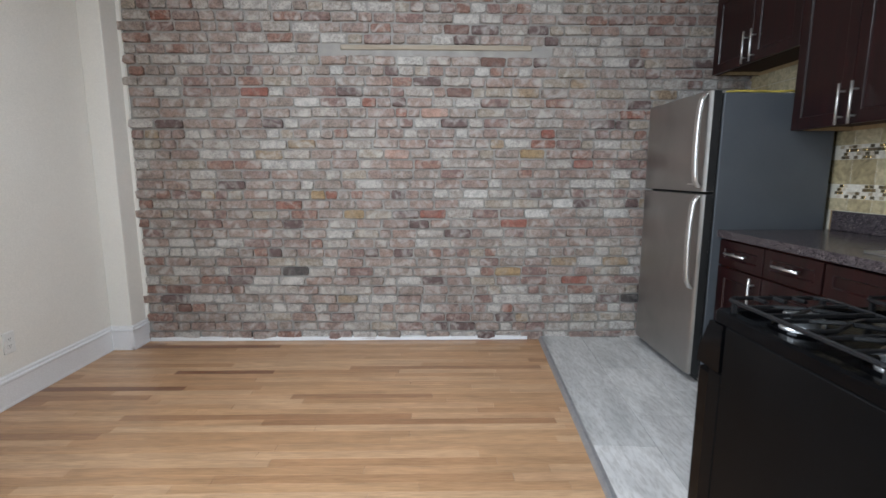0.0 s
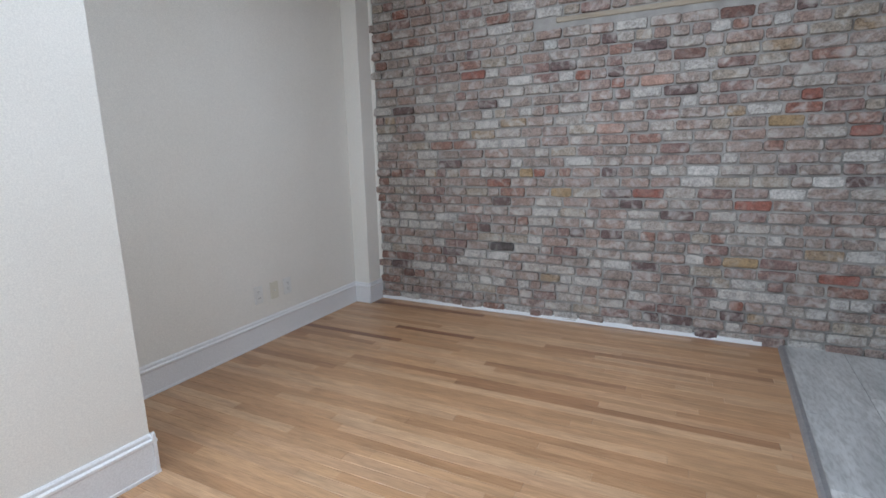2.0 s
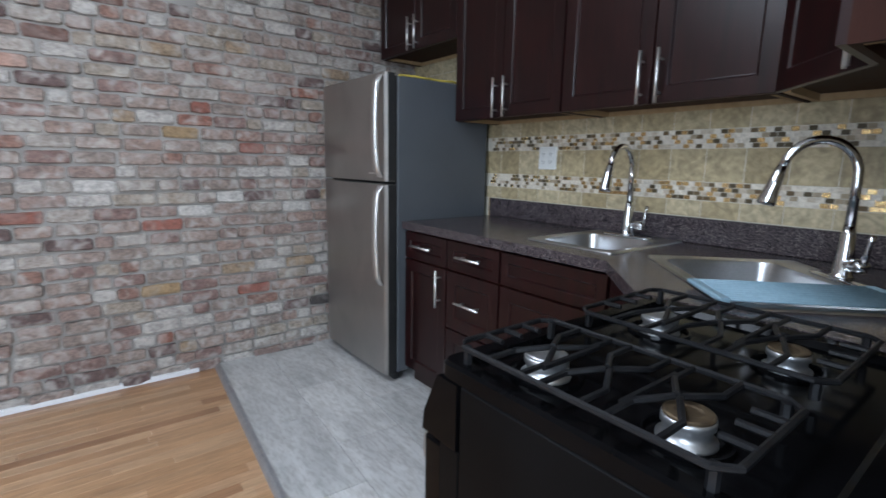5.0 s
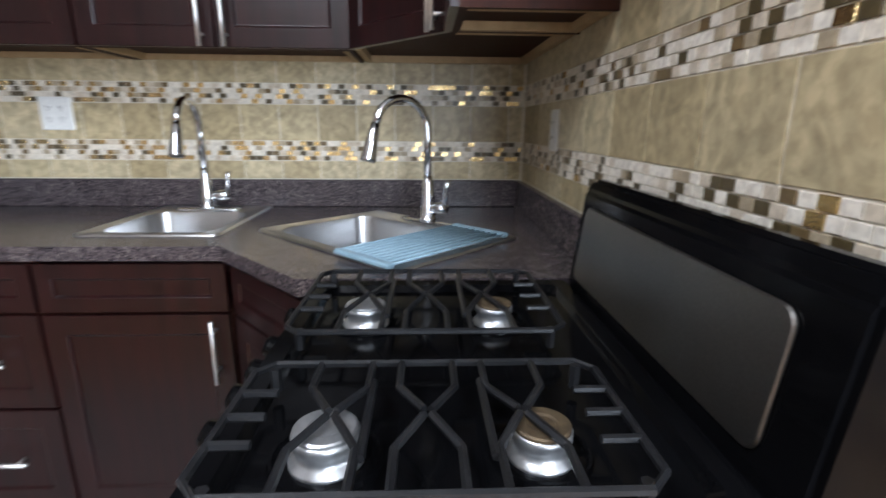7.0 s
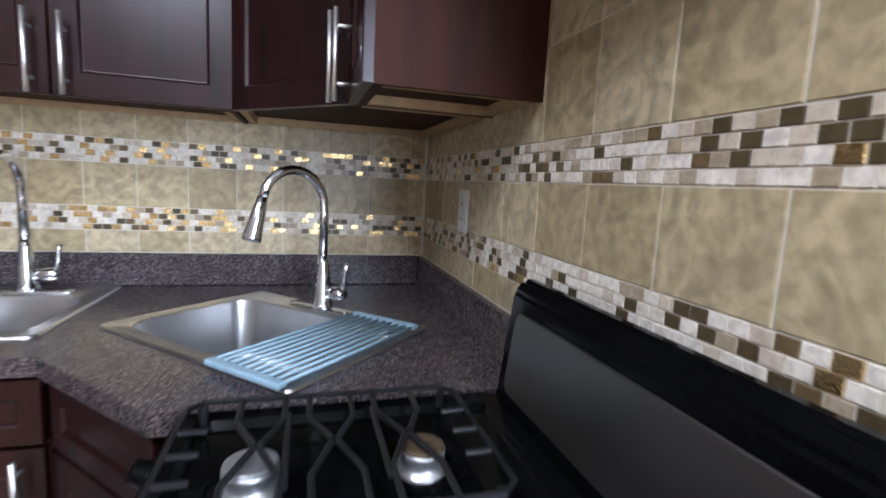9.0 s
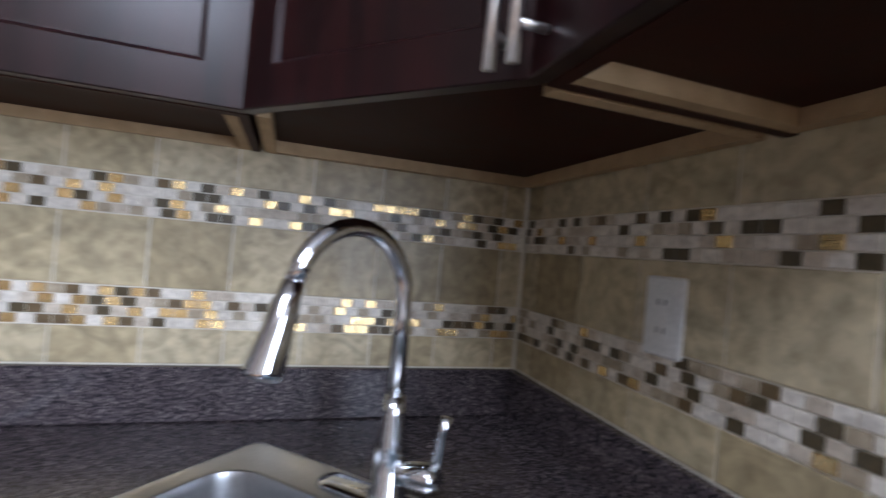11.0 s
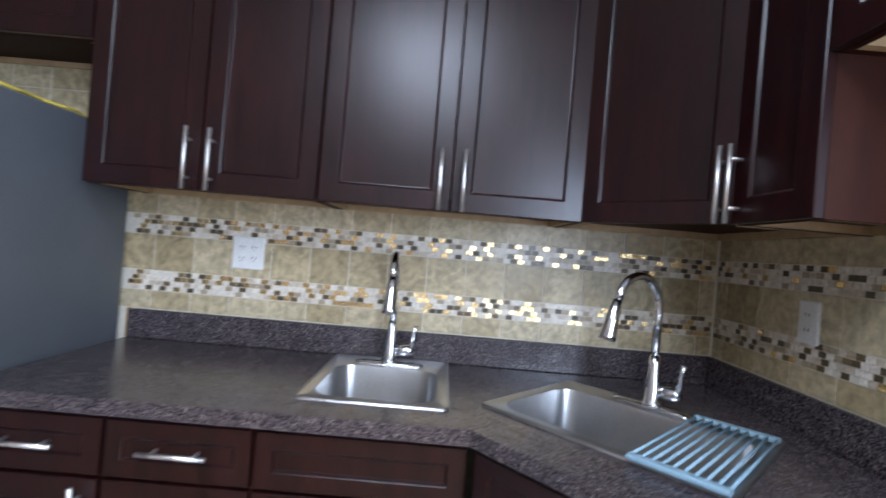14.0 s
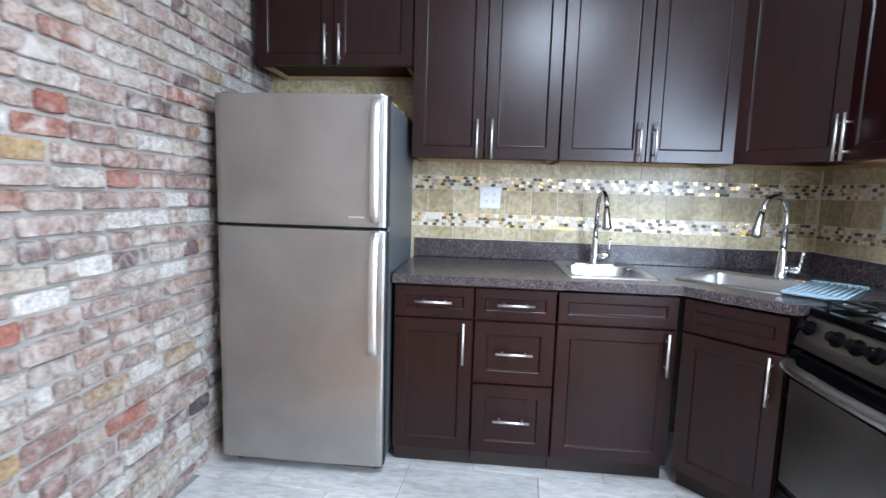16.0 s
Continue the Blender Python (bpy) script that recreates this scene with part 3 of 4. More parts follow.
def sink(label, m, w, dp, deck, depth):
    """A drop-in steel bowl; deck is the wider flat strip at the back, where the tap stands."""
    s = thing("sink", label, "sink", m)
    iw, idp, cy = w - 0.075, dp - 0.04 - deck, (0.04 - deck) / 2
    inn = lambda sx, r: [(x, y + cy) for x, y in rounded(iw - sx, idp - sx, r)]
    rim = [lay(rounded(w, dp, 0.02), 0.0005), lay(rounded(w - 0.004, dp - 0.004, 0.02), 0.006), lay(rounded(w - 0.012, dp - 0.012, 0.018), 0.0075),
           lay(rounded(w - 0.022, dp - 0.022, 0.016), 0.005), lay(inn(-0.006, 0.065), 0.005), lay(inn(0, 0.062), 0.003)]
    part("rim", skin(rim, False), M_SINK, s, smooth=True)
    bowl = [lay(inn(0, 0.062), 0.003), lay(inn(0.006, 0.06), -0.01), lay(inn(0.02, 0.06), -depth + 0.035), lay(inn(0.035, 0.06), -depth + 0.012),
            lay(inn(0.07, 0.05), -depth), lay(inn(0.26, 0.03), -depth - 0.004)]
    part("bowl", skin(bowl), M_SINK, s, "brushed steel bowl", smooth=True)
    part("drain", skin([[(0.045 * math.cos(a), cy + 0.045 * math.sin(a), -depth - 0.001) for a in (k * math.tau / 28 for k in range(28))],
                        [(0.040 * math.cos(a), cy + 0.040 * math.sin(a), -depth + 0.002) for a in (k * math.tau / 28 for k in range(28))],
                        [(0.030 * math.cos(a), cy + 0.030 * math.sin(a), -depth - 0.001) for a in (k * math.tau / 28 for k in range(28))]]), M_CHROME, s)
    return s


sink("small square stainless drop-in sink in the worktop", S1, S1W, S1D, 0.135, 0.17)
sink("square stainless corner sink set at a slant", S2, S2W, S2D, 0.085, 0.18)


def faucet(label, m, swing=0):
    """Pull-down tap: the spout arcs forward (-y), the lever stands at its right."""
    f = thing("faucet", label, "faucet", m)
    n = 16
    part("escutcheon", skin([lay(rounded(0.24, 0.052, 0.025), 0), lay(rounded(0.236, 0.048, 0.023), 0.006), lay(rounded(0.20, 0.03, 0.014), 0.009)], True, True), M_CHROME, f, smooth=True)
    body = [(0.030, 0.008), (0.029, 0.016), (0.024, 0.022), (0.024, 0.075), (0.020, 0.095), (0.0165, 0.13), (0.014, 0.155)]
    part("body", skin([[(r * math.cos(k * math.tau / n), r * math.sin(k * math.tau / n), z) for k in range(n)] for r, z in body], True, True), M_CHROME, f, smooth=True)
    pts = [(0, 0, 0.15), (0, 0, 0.27)]
    for k in range(1, 13):
        a = radians(165 * k / 12)
        pts.append((0, -0.088 + 0.088 * math.cos(a), 0.29 + 0.098 * math.sin(a)))
    sp = part("spout", tube(pts, 0.0125, 14), M_CHROME, f, smooth=True)
    ex, ez = pts[-1][1], pts[-1][2]
    dy, dz = -0.26, -0.965
    head = [(0, 0.013), (0.02, 0.0145), (0.025, 0.0165), (0.06, 0.019), (0.105, 0.0245), (0.112, 0.0245), (0.116, 0.020)]
    hd = part("spray_head", tube([(0, ex + dy * s, ez + dz * s) for s, _ in head], [r for _, r in head], 16), M_CHROME, f, smooth=True)
    lv = bmesh.new()
    add_tube(lv, [(0.02, 0, 0.05), (0.045, 0, 0.052), (0.07, 0, 0.055), (0.078, 0, 0.058)], [0.017, 0.020, 0.020, 0.015], 14)
    add_tube(lv, [(0.07, 0, 0.06), (0.076, 0.002, 0.09), (0.078, 0.004, 0.12), (0.082, 0.006, 0.14)], [0.010, 0.007, 0.006, 0.008], 10)
    part("lever", lv, M_CHROME, f, smooth=True)
    for o2 in f.children:
        if o2.name.startswith("spout") or o2.name.startswith("spray_head"):
            o2.matrix_local = pose(0, 0, 0, 0, 0, swing)
    return f


faucet("tall chrome pull-down faucet behind the small sink", S1 @ pose(0.0, S1D / 2 - 0.098, 0.006), 2)
faucet("tall chrome pull-down faucet at the corner sink", S2 @ pose(-0.015, S2D / 2 - 0.042, 0.006), -18)

# roll-up drying rack across the corner sink
rack = thing("drying_rack", "pale blue roll-up drying rack across the corner sink", "dish rack", S2 @ pose(0.209, -0.030, 0.011))
RW, RL = 0.20, 0.43
for s in (-1, 1):
    part("end_strip", box(-RW / 2, RW / 2, s * RL / 2 - 0.012, s * RL / 2 + 0.012, -0.0005, 0.012, 0.003), M_RACK, rack)
rod = to_mesh("rod", tube([(0, -RL / 2, 0.008), (0, RL / 2, 0.008)], 0.0038, 8), M_RACK, True)
for k in range(10):
    ob = new("rod", rod)
    ob.parent = rack
    ob.matrix_local = pose(-RW / 2 + 0.006 + k * (RW - 0.012) / 9, 0, 0)

# ---- refrigerator ----
fr = thing("refrigerator", "stainless top-freezer refrigerator with grey sides", "refrigerator", K(-0.755, -0.098))
FW, FZ0, FSPLIT, FTOP = 0.755, 0.075, 1.148, 1.706
part("cabinet", box(0.0, FW, 0.075, 0.71, FZ0, FTOP - 0.012, 0.006, 2), M_SIDE, fr, "grey painted steel sides")
part("gasket", box(0.006, FW - 0.006, 0.058, 0.078, FZ0 + 0.01, FTOP - 0.015), M_RUBBER, fr)
for nm, z0, z1 in (("freezer_door", FSPLIT + 0.008, FTOP), ("door", FZ0, FSPLIT - 0.008)):
    outl = [(0.0, 0.058), (0.0, 0.016), (0.004, 0.007), (0.013, 0.001), (0.03, -0.002), (FW / 2, -0.006), (FW - 0.03, -0.002), (FW - 0.013, 0.001), (FW - 0.004, 0.007), (FW, 0.016), (FW, 0.058)]
    dr = part(nm, prism(outl, z0, z1, 0.004), M_STEEL, fr, "brushed stainless door")
    part("edge_strip", box(FW + 0.0005, FW + 0.003, 0.016, 0.056, z0 + 0.002, z1 - 0.002), M_RUBBER, dr)
    hz0, hz1 = (z0 + 0.02, z1 - 0.012) if nm == "freezer_door" else (z1 - 0.55, z1 - 0.006)
    hp = [(FW - 0.045, -0.006 - 0.036 * math.sin(math.pi * min(1, max(0, s))) ** 0.3, hz0 + (hz1 - hz0) * s) for s in [k / 14 for k in range(15)]]
    hb = bmesh.new()
    rings = []
    for x, y, z in hp:
        rings.append([hb.verts.new((x + q, y + w, z)) for q, w in ((-0.021, 0.008), (-0.018, -0.006), (0.018, -0.006), (0.021, 0.008))])
    for a, b in zip(rings, rings[1:]):
        for k in range(4):
            hb.faces.new((a[k], a[(k + 1) % 4], b[(k + 1) % 4], b[k]))
    hb.faces.new(rings[0]); hb.faces.new(rings[-1][::-1])
    part("handle", hb, M_NICKEL, dr, "long bowed metallic handle", smooth=True)
part("badge", box(FW - 0.16, FW - 0.095, -0.0085, -0.003, FSPLIT + 0.045, FSPLIT + 0.052), M_NICKEL, fr)
part("grille", box(0.02, FW - 0.02, 0.06, 0.10, TILE_Z + 0.012, FZ0), M_RUBBER, fr)
for x in (0.05, FW - 0.05):
    for y in (0.09, 0.66):
        part("foot", tube([(x, y, TILE_Z), (x, y, FZ0)], 0.018, 12), M_RUBBER, fr)
part("hinge_cover", box(0.02, 0.10, 0.02, 0.12, FTOP - 0.011, FTOP + 0.010, 0.004), M_SIDE, fr)
strap = tube([(-0.66 + 0.05 * k, -0.832 + 0.012 * math.sin(k * 1.7), FTOP - 0.006 + 0.006 * abs(math.sin(k * 1.1))) for k in range(11)], 0.005, 6)
tagged(part("yellow_strap", strap, M_YELLOW), "thin yellow packing strap lying on the refrigerator", "strap")

# ---- gas range ----
RW0, RD = 0.655, 0.655
rg = thing("gas_range", "black and stainless gas range against the tiled wall", "range", pose(-0.953, -LK + RD, 0, 0, 0, 180))
part("body", box(0, RW0, 0.088, RD - 0.02, 0.09, 0.9145, 0.004), M_BLACKSIDE, rg)
part("door_surround", box(0, RW0, 0.04, 0.0875, 0.09, 0.798, 0.002), M_BLACKSIDE, rg)
ct = [lay([(x + RW0 / 2, y + 0.300) for x, y in rounded(RW0 - s, 0.530 - s, 0.02)], z) for s, z in ((0, 0.9155), (0, 0.938), (0.008, 0.944), (0.06, 0.942), (0.08, 0.930))]
part("cooktop", skin(ct, True, True), M_BLACK, rg, "glossy black enamel cooktop", smooth=False)
bm = bmesh.new()
pr = [(-0.004, 0.80), (0.0, 0.835), (0.036, 0.913), (0.0865, 0.913), (0.0865, 0.80)]
for x0 in (-0.003, RW0 - 0.009):
    cap = bmesh.new()
    pa = [cap.verts.new((x0, y - 0.002, z)) for y, z in pr]
    pb = [cap.verts.new((x0 + 0.012, y - 0.002, z)) for y, z in pr]
    for k in range(5):
        cap.faces.new((pa[k], pa[(k + 1) % 5], pb[(k + 1) % 5], pb[k]))
    cap.faces.new(pa); cap.faces.new(pb[::-1])
    part("end_cap", cap, M_BLACK, rg)
ea = [bm.verts.new((0.009, y, z)) for y, z in pr]
eb = [bm.verts.new((RW0 - 0.009, y, z)) for y, z in pr]
for k in range(5):
    bm.faces.new((ea[k], ea[(k + 1) % 5], eb[(k + 1) % 5], eb[k]))
bm.faces.new(ea); bm.faces.new(eb[::-1])
bmesh.ops.bevel(bm, geom=list(bm.edges), offset=0.004, segments=2, affect="EDGES")
panel = part("control_panel", bm, M_DARKSTEEL, rg, "dark stainless control panel")
for k, kx in enumerate((0.055, 0.19, 0.275, 0.35, 0.435)):
    kb = tube([(kx, 0.018 - 0.908 * s, 0.874 + 0.419 * s) for s in (0.0, 0.008, 0.012, 0.032, 0.036)], [0.027, 0.027, 0.021, 0.018, 0.014], 16)
    part("knob", kb, M_BLACK, rg, "black control knob", smooth=False)
od = part("oven_door", box(0.006, RW0 - 0.006, -0.012, 0.038, 0.27, 0.785, 0.006, 2), M_BLACK, rg, "black oven door")
part("panel", box(0.03, RW0 - 0.03, -0.0145, -0.0125, 0.29, 0.68, 0.0008), M_DARKSTEEL, od, "dark brushed steel panel")
hb = bmesh.new()
add_tube(hb, [(0.03, -0.012, 0.735), (0.05, -0.045, 0.738), (0.12, -0.062, 0.74), (RW0 / 2, -0.070, 0.74), (RW0 - 0.12, -0.062, 0.74), (RW0 - 0.05, -0.045, 0.738), (RW0 - 0.03, -0.012, 0.735)], 0.020, 12)
part("handle", hb, M_STEEL, od, "bowed stainless handle", smooth=True)
dw = part("drawer", box(0.006, RW0 - 0.006, -0.010, 0.038, 0.10, 0.262, 0.006, 2), M_BLACK, rg)
part("grip", box(0.18, RW0 - 0.18, -0.026, -0.009, 0.232, 0.250, 0.004), M_BLACK, dw)
for x in (0.04, RW0 - 0.04):
    for y in (0.08, RD - 0.08):
        part("leg", tube([(x, y, TILE_Z), (x, y, 0.095)], 0.015, 10), M_RUBBER, rg)
# back guard with a steel face
bm = bmesh.new()
pr = [(RD - 0.088, 0.915), (RD - 0.062, 1.135), (RD - 0.045, 1.158), (RD - 0.02, 1.158), (RD - 0.012, 1.135), (RD - 0.012, 0.915)]
ea = [bm.verts.new((0.0, y, z)) for y, z in pr]
eb = [bm.verts.new((RW0, y, z)) for y, z in pr]
for k in range(6):
    bm.faces.new((ea[k], ea[(k + 1) % 6], eb[(k + 1) % 6], eb[k]))
bm.faces.new(ea); bm.faces.new(eb[::-1])
bmesh.ops.bevel(bm, geom=list(bm.edges), offset=0.007, segments=2, affect="EDGES")
bg = part("back_guard", bm, M_BLACK, rg, "black back guard with rounded edges")
slope = math.degrees(math.atan2(0.026, 0.22))
pl = [lay(rounded(RW0 - 0.10 - s, 0.148 - s, 0.02), z) for s, z in ((0, 0), (0, 0.002), (0.004, 0.004))]
face = part("guard_panel", skin(pl, True, True), M_DARKSTEEL, bg, "dark brushed stainless panel")
face.matrix_local = Matrix.Translation((RW0 / 2 - 0.012, RD - 0.0755, 1.035)) @ Matrix.Rotation(radians(90 - slope), 4, "X")
ed = tube([(x, y, 0.003) for x, y in rounded(RW0 - 0.098, 0.150, 0.02)] + [(RW0 / 2 - 0.049, 0.055, 0.003)], 0.0022, 6)
edge = part("panel_edge", ed, M_NICKEL, bg, "bright metal edge")
edge.matrix_local = face.matrix_local.copy()


def burner(x, y, r, top=M_ALU, top_label=""):
    b = part("burner", skin([[(x + q * math.cos(a), y + q * math.sin(a), z) for a in (k * math.tau / 28 for k in range(28))]
                             for q, z in ((r * 1.15, 0.930), (r * 1.15, 0.934), (r * 0.92, 0.936), (r * 0.90, 0.951), (r * 1.02, 0.9525), (r * 1.02, 0.961), (r * 0.98, 0.9625))]), M_ALU, rg, "aluminium burner", smooth=True)
    part("cap", skin([[(x + q * math.cos(a), y + q * math.sin(a), z) for a in (k * math.tau / 28 for k in range(28))]
                      for q, z in ((r * 0.97, 0.9627), (r * 0.97, 0.9655), (r * 0.90, 0.967), (r * 0.55, 0.967), (r * 0.45, 0.9655))]), top, b, top_label)
    part("bowl", skin([[(x + q * math.cos(a), y + q * math.sin(a), z) for a in (k * math.tau / 24 for k in range(24))]
                       for q, z in ((r * 1.75, 0.9305), (r * 1.7, 0.936), (r * 1.6, 0.936), (r * 1.5, 0.9305))], False), M_BLACK, b)
    part("igniter", tube([(x - r * 1.15, y + 0.01, 0.932), (x - r * 1.15, y + 0.01, 0.955)], 0.004, 8), M_PLASTIC, b)


GY0, GY1 = 0.060, 0.470
for x in (0.195, 0.540):
    burner(x, 0.162, 0.034)
    burner(x, 0.382, 0.031, M_RUST, "scorched brown cap")


def grate(x0, x1):
    """Cast-iron grate: rounded frame, three spiders and short side fingers."""
    g = bmesh.new()
    z, r = 0.972, 0.0048
    bar = lambda *ps: add_tube(g, ps, r, 6)
    c = 0.02
    fr_pts = [(x0 + c, GY0, z), (x1 - c, GY0, z), (x1, GY0 + c, z), (x1, GY1 - c, z), (x1 - c, GY1, z), (x0 + c, GY1, z), (x0, GY1 - c, z), (x0, GY0 + c, z), (x0 + c, GY0, z)]
    bar(*fr_pts)
    w, h = x1 - x0, GY1 - GY0
    xm = (x0 + x1) / 2
    for f in (0.26, 0.5, 0.74):
        y, s = GY0 + h * f, 0.042
        for sx in (-1, 1):
            e = x0 if sx < 0 else x1
            for sy in (-1, 1):
                bar((e, y + sy * s * 0.75, z), (xm + sx * w * 0.24, y + sy * s * 0.75, z), (xm + sx * 0.004, y + sy * 0.004, z + 0.003))
    for f in (0.35, 0.65):
        bar((xm - w * 0.3, GY0 + h * f, z), (xm + w * 0.3, GY0 + h * f, z))
    for e, sgn in ((GY0, 1), (GY1, -1)):
        for f in (0.3, 0.5, 0.7):
            bar((x0 + w * f, e, z), (x0 + w * f, e + sgn * 0.04, z))
    for x in (x0 + 0.01, x1 - 0.01):
        for y in (GY0 + 0.02, GY1 - 0.02):
            add_tube(g, [(x, y, 0.9415), (x, y, z)], 0.007, 6)
    return part("grate", g, M_IRON, rg, "black cast-iron grate")


grate(0.030, 0.325)
grate(0.420, 0.642)


# ---- outlets and switches ----
def outlet(label, m, w, h, gangs, mat, kind):
    p = thing("wall_outlet", label, "outlet", m)
    part("plate", skin([[(x, 0, y) for x, y in rounded(w, h, 0.006)], [(x, -0.004, y) for x, y in rounded(w, h, 0.006)], [(x, -0.0065, y) for x, y in rounded(w - 0.008, h - 0.008, 0.005)]], True, True), mat, p)
    for gi in range(gangs):
        gx = (gi - (gangs - 1) / 2) * 0.046
        if kind == "duplex":
            for gz in (-0.02, 0.02):
                s = part("socket", skin([[(x + gx, q, y + gz) for x, y in rounded(0.033, 0.028, 0.010)] for q in (-0.0066, -0.0082)], True, True), mat, p)
                for q0, q1, q2, q3 in ((-0.008, -0.0055, -0.002, 0.008), (0.0055, 0.008, -0.002, 0.007), (-0.002, 0.002, -0.010, -0.006)):
                    part("slot", box(gx + q0, gx + q1, -0.0088, -0.0083, gz + q2, gz + q3), M_SLOT, s)
        elif kind == "decora":
            s = part("socket", skin([[(x + gx, q, y) for x, y in rounded(0.034, 0.067, 0.003)] for q in (-0.0066, -0.0085)], True, True), mat, p)
            for gz in (-0.021, 0.021):
                for q in (-0.00675, 0.00675):
                    part("slot", box(gx + q - 0.00125, gx + q + 0.00125, -0.0091, -0.0086, gz - 0.004, gz + 0.005), M_SLOT, s)
        else:
            part("jack", tube([(gx, -0.0066, 0), (gx, -0.014, 0)], 0.005, 10), M_NICKEL, p)
    return p


outlet("white double duplex outlet plate on the backsplash", pose(-0.0024, -1.294, 1.293, 0, 0, -90), 0.118, 0.12, 2, M_PLASTIC, "duplex")
outlet("white single outlet plate on the tiled wall", pose(-0.468, -LK + 0.0024, 1.25, 0, 0, 180), 0.075, 0.12, 1, M_PLASTIC, "decora")
for yy, lab, mt, kd in ((-1.255, "white outlet plate low on the cream wall", M_PLASTIC, "decora"), (-1.115, "ivory cable socket plate low on the cream wall", M_IVORY, "jack"), (-0.99, "white outlet plate low on the cream wall", M_PLASTIC, "duplex")):
    outlet(lab, pose(-4.5745, yy, 0.343, 0, 0, 90), 0.072, 0.118, 1, mt, kd)

# ---- pieces of walls and floors ----
rng = random.Random(7)


def brick_mesh(w, h, seed):
    """An old brick's face: worn corners, uneven edges, standing a little out of the mortar."""
    r = random.Random(seed)
    j = lambda s: r.uniform(-s, s)
    c = 0.009
    pts = [(-w / 2 + c, -h / 2), (0, -h / 2), (w / 2 - c, -h / 2), (w / 2, -h / 2 + c), (w / 2, h / 2 - c), (w / 2 - c, h / 2), (0, h / 2), (-w / 2 + c, h / 2), (-w / 2, h / 2 - c), (-w / 2, -h / 2 + c)]
    pts = [(x + j(0.004), z + j(0.003)) for x, z in pts]
    bmb = bmesh.new()
    outp = 0.008 + r.random() * 0.013
    loops = [[(x, 0.01, z) for x, z in pts], [(x, -outp * 0.5, z) for x, z in pts], [(x * 0.965, -outp + j(0.002), z * 0.88) for x, z in pts]]
    rings = [[bmb.verts.new(p) for p in lp] for lp in loops]
    for a, b in zip(rings, rings[1:]):
        for k in range(10):
            bmb.faces.new((a[k], a[(k + 1) % 10], b[(k + 1) % 10], b[k]))
    bmb.faces.new(rings[-1])
    return bmb


SIZES = [0.19, 0.175, 0.14, 0.095, 0.08]
BR = {}
for si, w in enumerate(SIZES):
    BR[w] = [to_mesh("brick", brick_mesh(w, 0.060, si * 31 + k), M_BRICK) for k in range(10)]
# single bricks that stand out by colour: kind, metres along the wall, height
ODD = [("red", -1.43, 1.556), ("red", -1.13, 1.342), ("red", -1.74, 0.908), ("red", -1.17, 0.455), ("brown", -4.08, 0.356), ("brown", -4.08, 0.272), ("red", -3.49, 1.822),
       ("red", -2.195, 0.977), ("pink", -2.28, 1.677), ("pink", -2.437, 1.407), ("ochre", -1.46, 1.408), ("ochre", -2.855, 0.987), ("ochre", -3.08, 1.122), ("ochre", -1.655, 0.566),
       ("white", -1.442, 0.976), ("white", -0.97, 0.969), ("white", -2.924, 1.988), ("white", -1.971, 1.12), ("white", -1.387, 1.05), ("brown", -1.993, 1.829), ("brown", -1.862, 2.048),
       ("brown", -2.011, 2.268), ("black", -3.338, 0.505), ("black", -0.75, 0.33)]
TONES = {"red": (0.33, 0.135, 0.10), "brown": (0.22, 0.125, 0.10), "pink": (0.46, 0.29, 0.23), "ochre": (0.40, 0.275, 0.15), "white": (0.62, 0.59, 0.55), "black": (0.10, 0.085, 0.08)}
ODD_MATS = {k: pieces("old_brick_" + k, [(0, c), (0.5, tuple(v * 0.88 for v in c))], lime=0.25, rough=0.9, bumps=1.0, dark=0.65, scale=34, low=0.68) for k, c in TONES.items()}


def odd_brick(w, tone):
    return to_mesh("brick", brick_mesh(w, 0.060, int(w * 1000) + len(tone)), ODD_MATS[tone])


rest_v, rest_f = [], []
count = 0
pitch = 0.0713
rows_n = int(CEIL / pitch)
for row in range(rows_n):
    z = 0.035 + row * pitch
    x = -4.40 + rng.uniform(-0.05, 0.03)
    header = row % 6 == 3
    while x < -0.02:
        w = rng.choice([0.095, 0.095, 0.08]) if (header and rng.random() < 0.8) else rng.choices(SIZES, (5, 5, 2, 2, 1))[0]
        xc = x + w / 2
        x += w + rng.uniform(0.008, 0.014)
        if 2.08 < z < 2.15 and -3.0 < xc < -1.48:
            continue
        dz = 0.006 * math.sin(xc * 1.3 + row * 0.2) + rng.uniform(-0.002, 0.002)
        me = rng.choice(BR[w])
        near = -2.75 < xc < -0.75 and 0.5 < z < 2.1
        odd = next((c for c, fx, fz in ODD if abs(fx - xc) < w / 2 + 0.006 and abs(fz - z) < pitch / 2), None)
        if odd:
            ob = new("brick", odd_brick(w, odd))
            ob.parent = wall_north
            ob.location = (xc, 0.0, z + dz)
        elif near and count < 270:
            ob = new("brick", me)
            ob.parent = wall_north
            ob.location = (xc, 0.0, z + dz)
            ob.rotation_euler = (0, rng.uniform(-0.012, 0.012), 0)
            count += 1
        else:
            base = len(rest_v)
            rest_v += [(v.co.x + xc, v.co.y, v.co.z + z + dz) for v in me.vertices]
            rest_f += [[base + i for i in p.vertices] for p in me.polygons]


def stuff(name, verts, faces, material, parent, label):
    me = bpy.data.meshes.new(name)
    me.from_pydata(verts, [], faces)
    me.materials.append(material)
    ob = new(name, me)
    ob.parent = parent
    return tagged(ob, label, kind="stuff")


stuff("brickwork", rest_v, rest_f, M_BRICK_STUFF, wall_north, "old bricks in grey mortar")


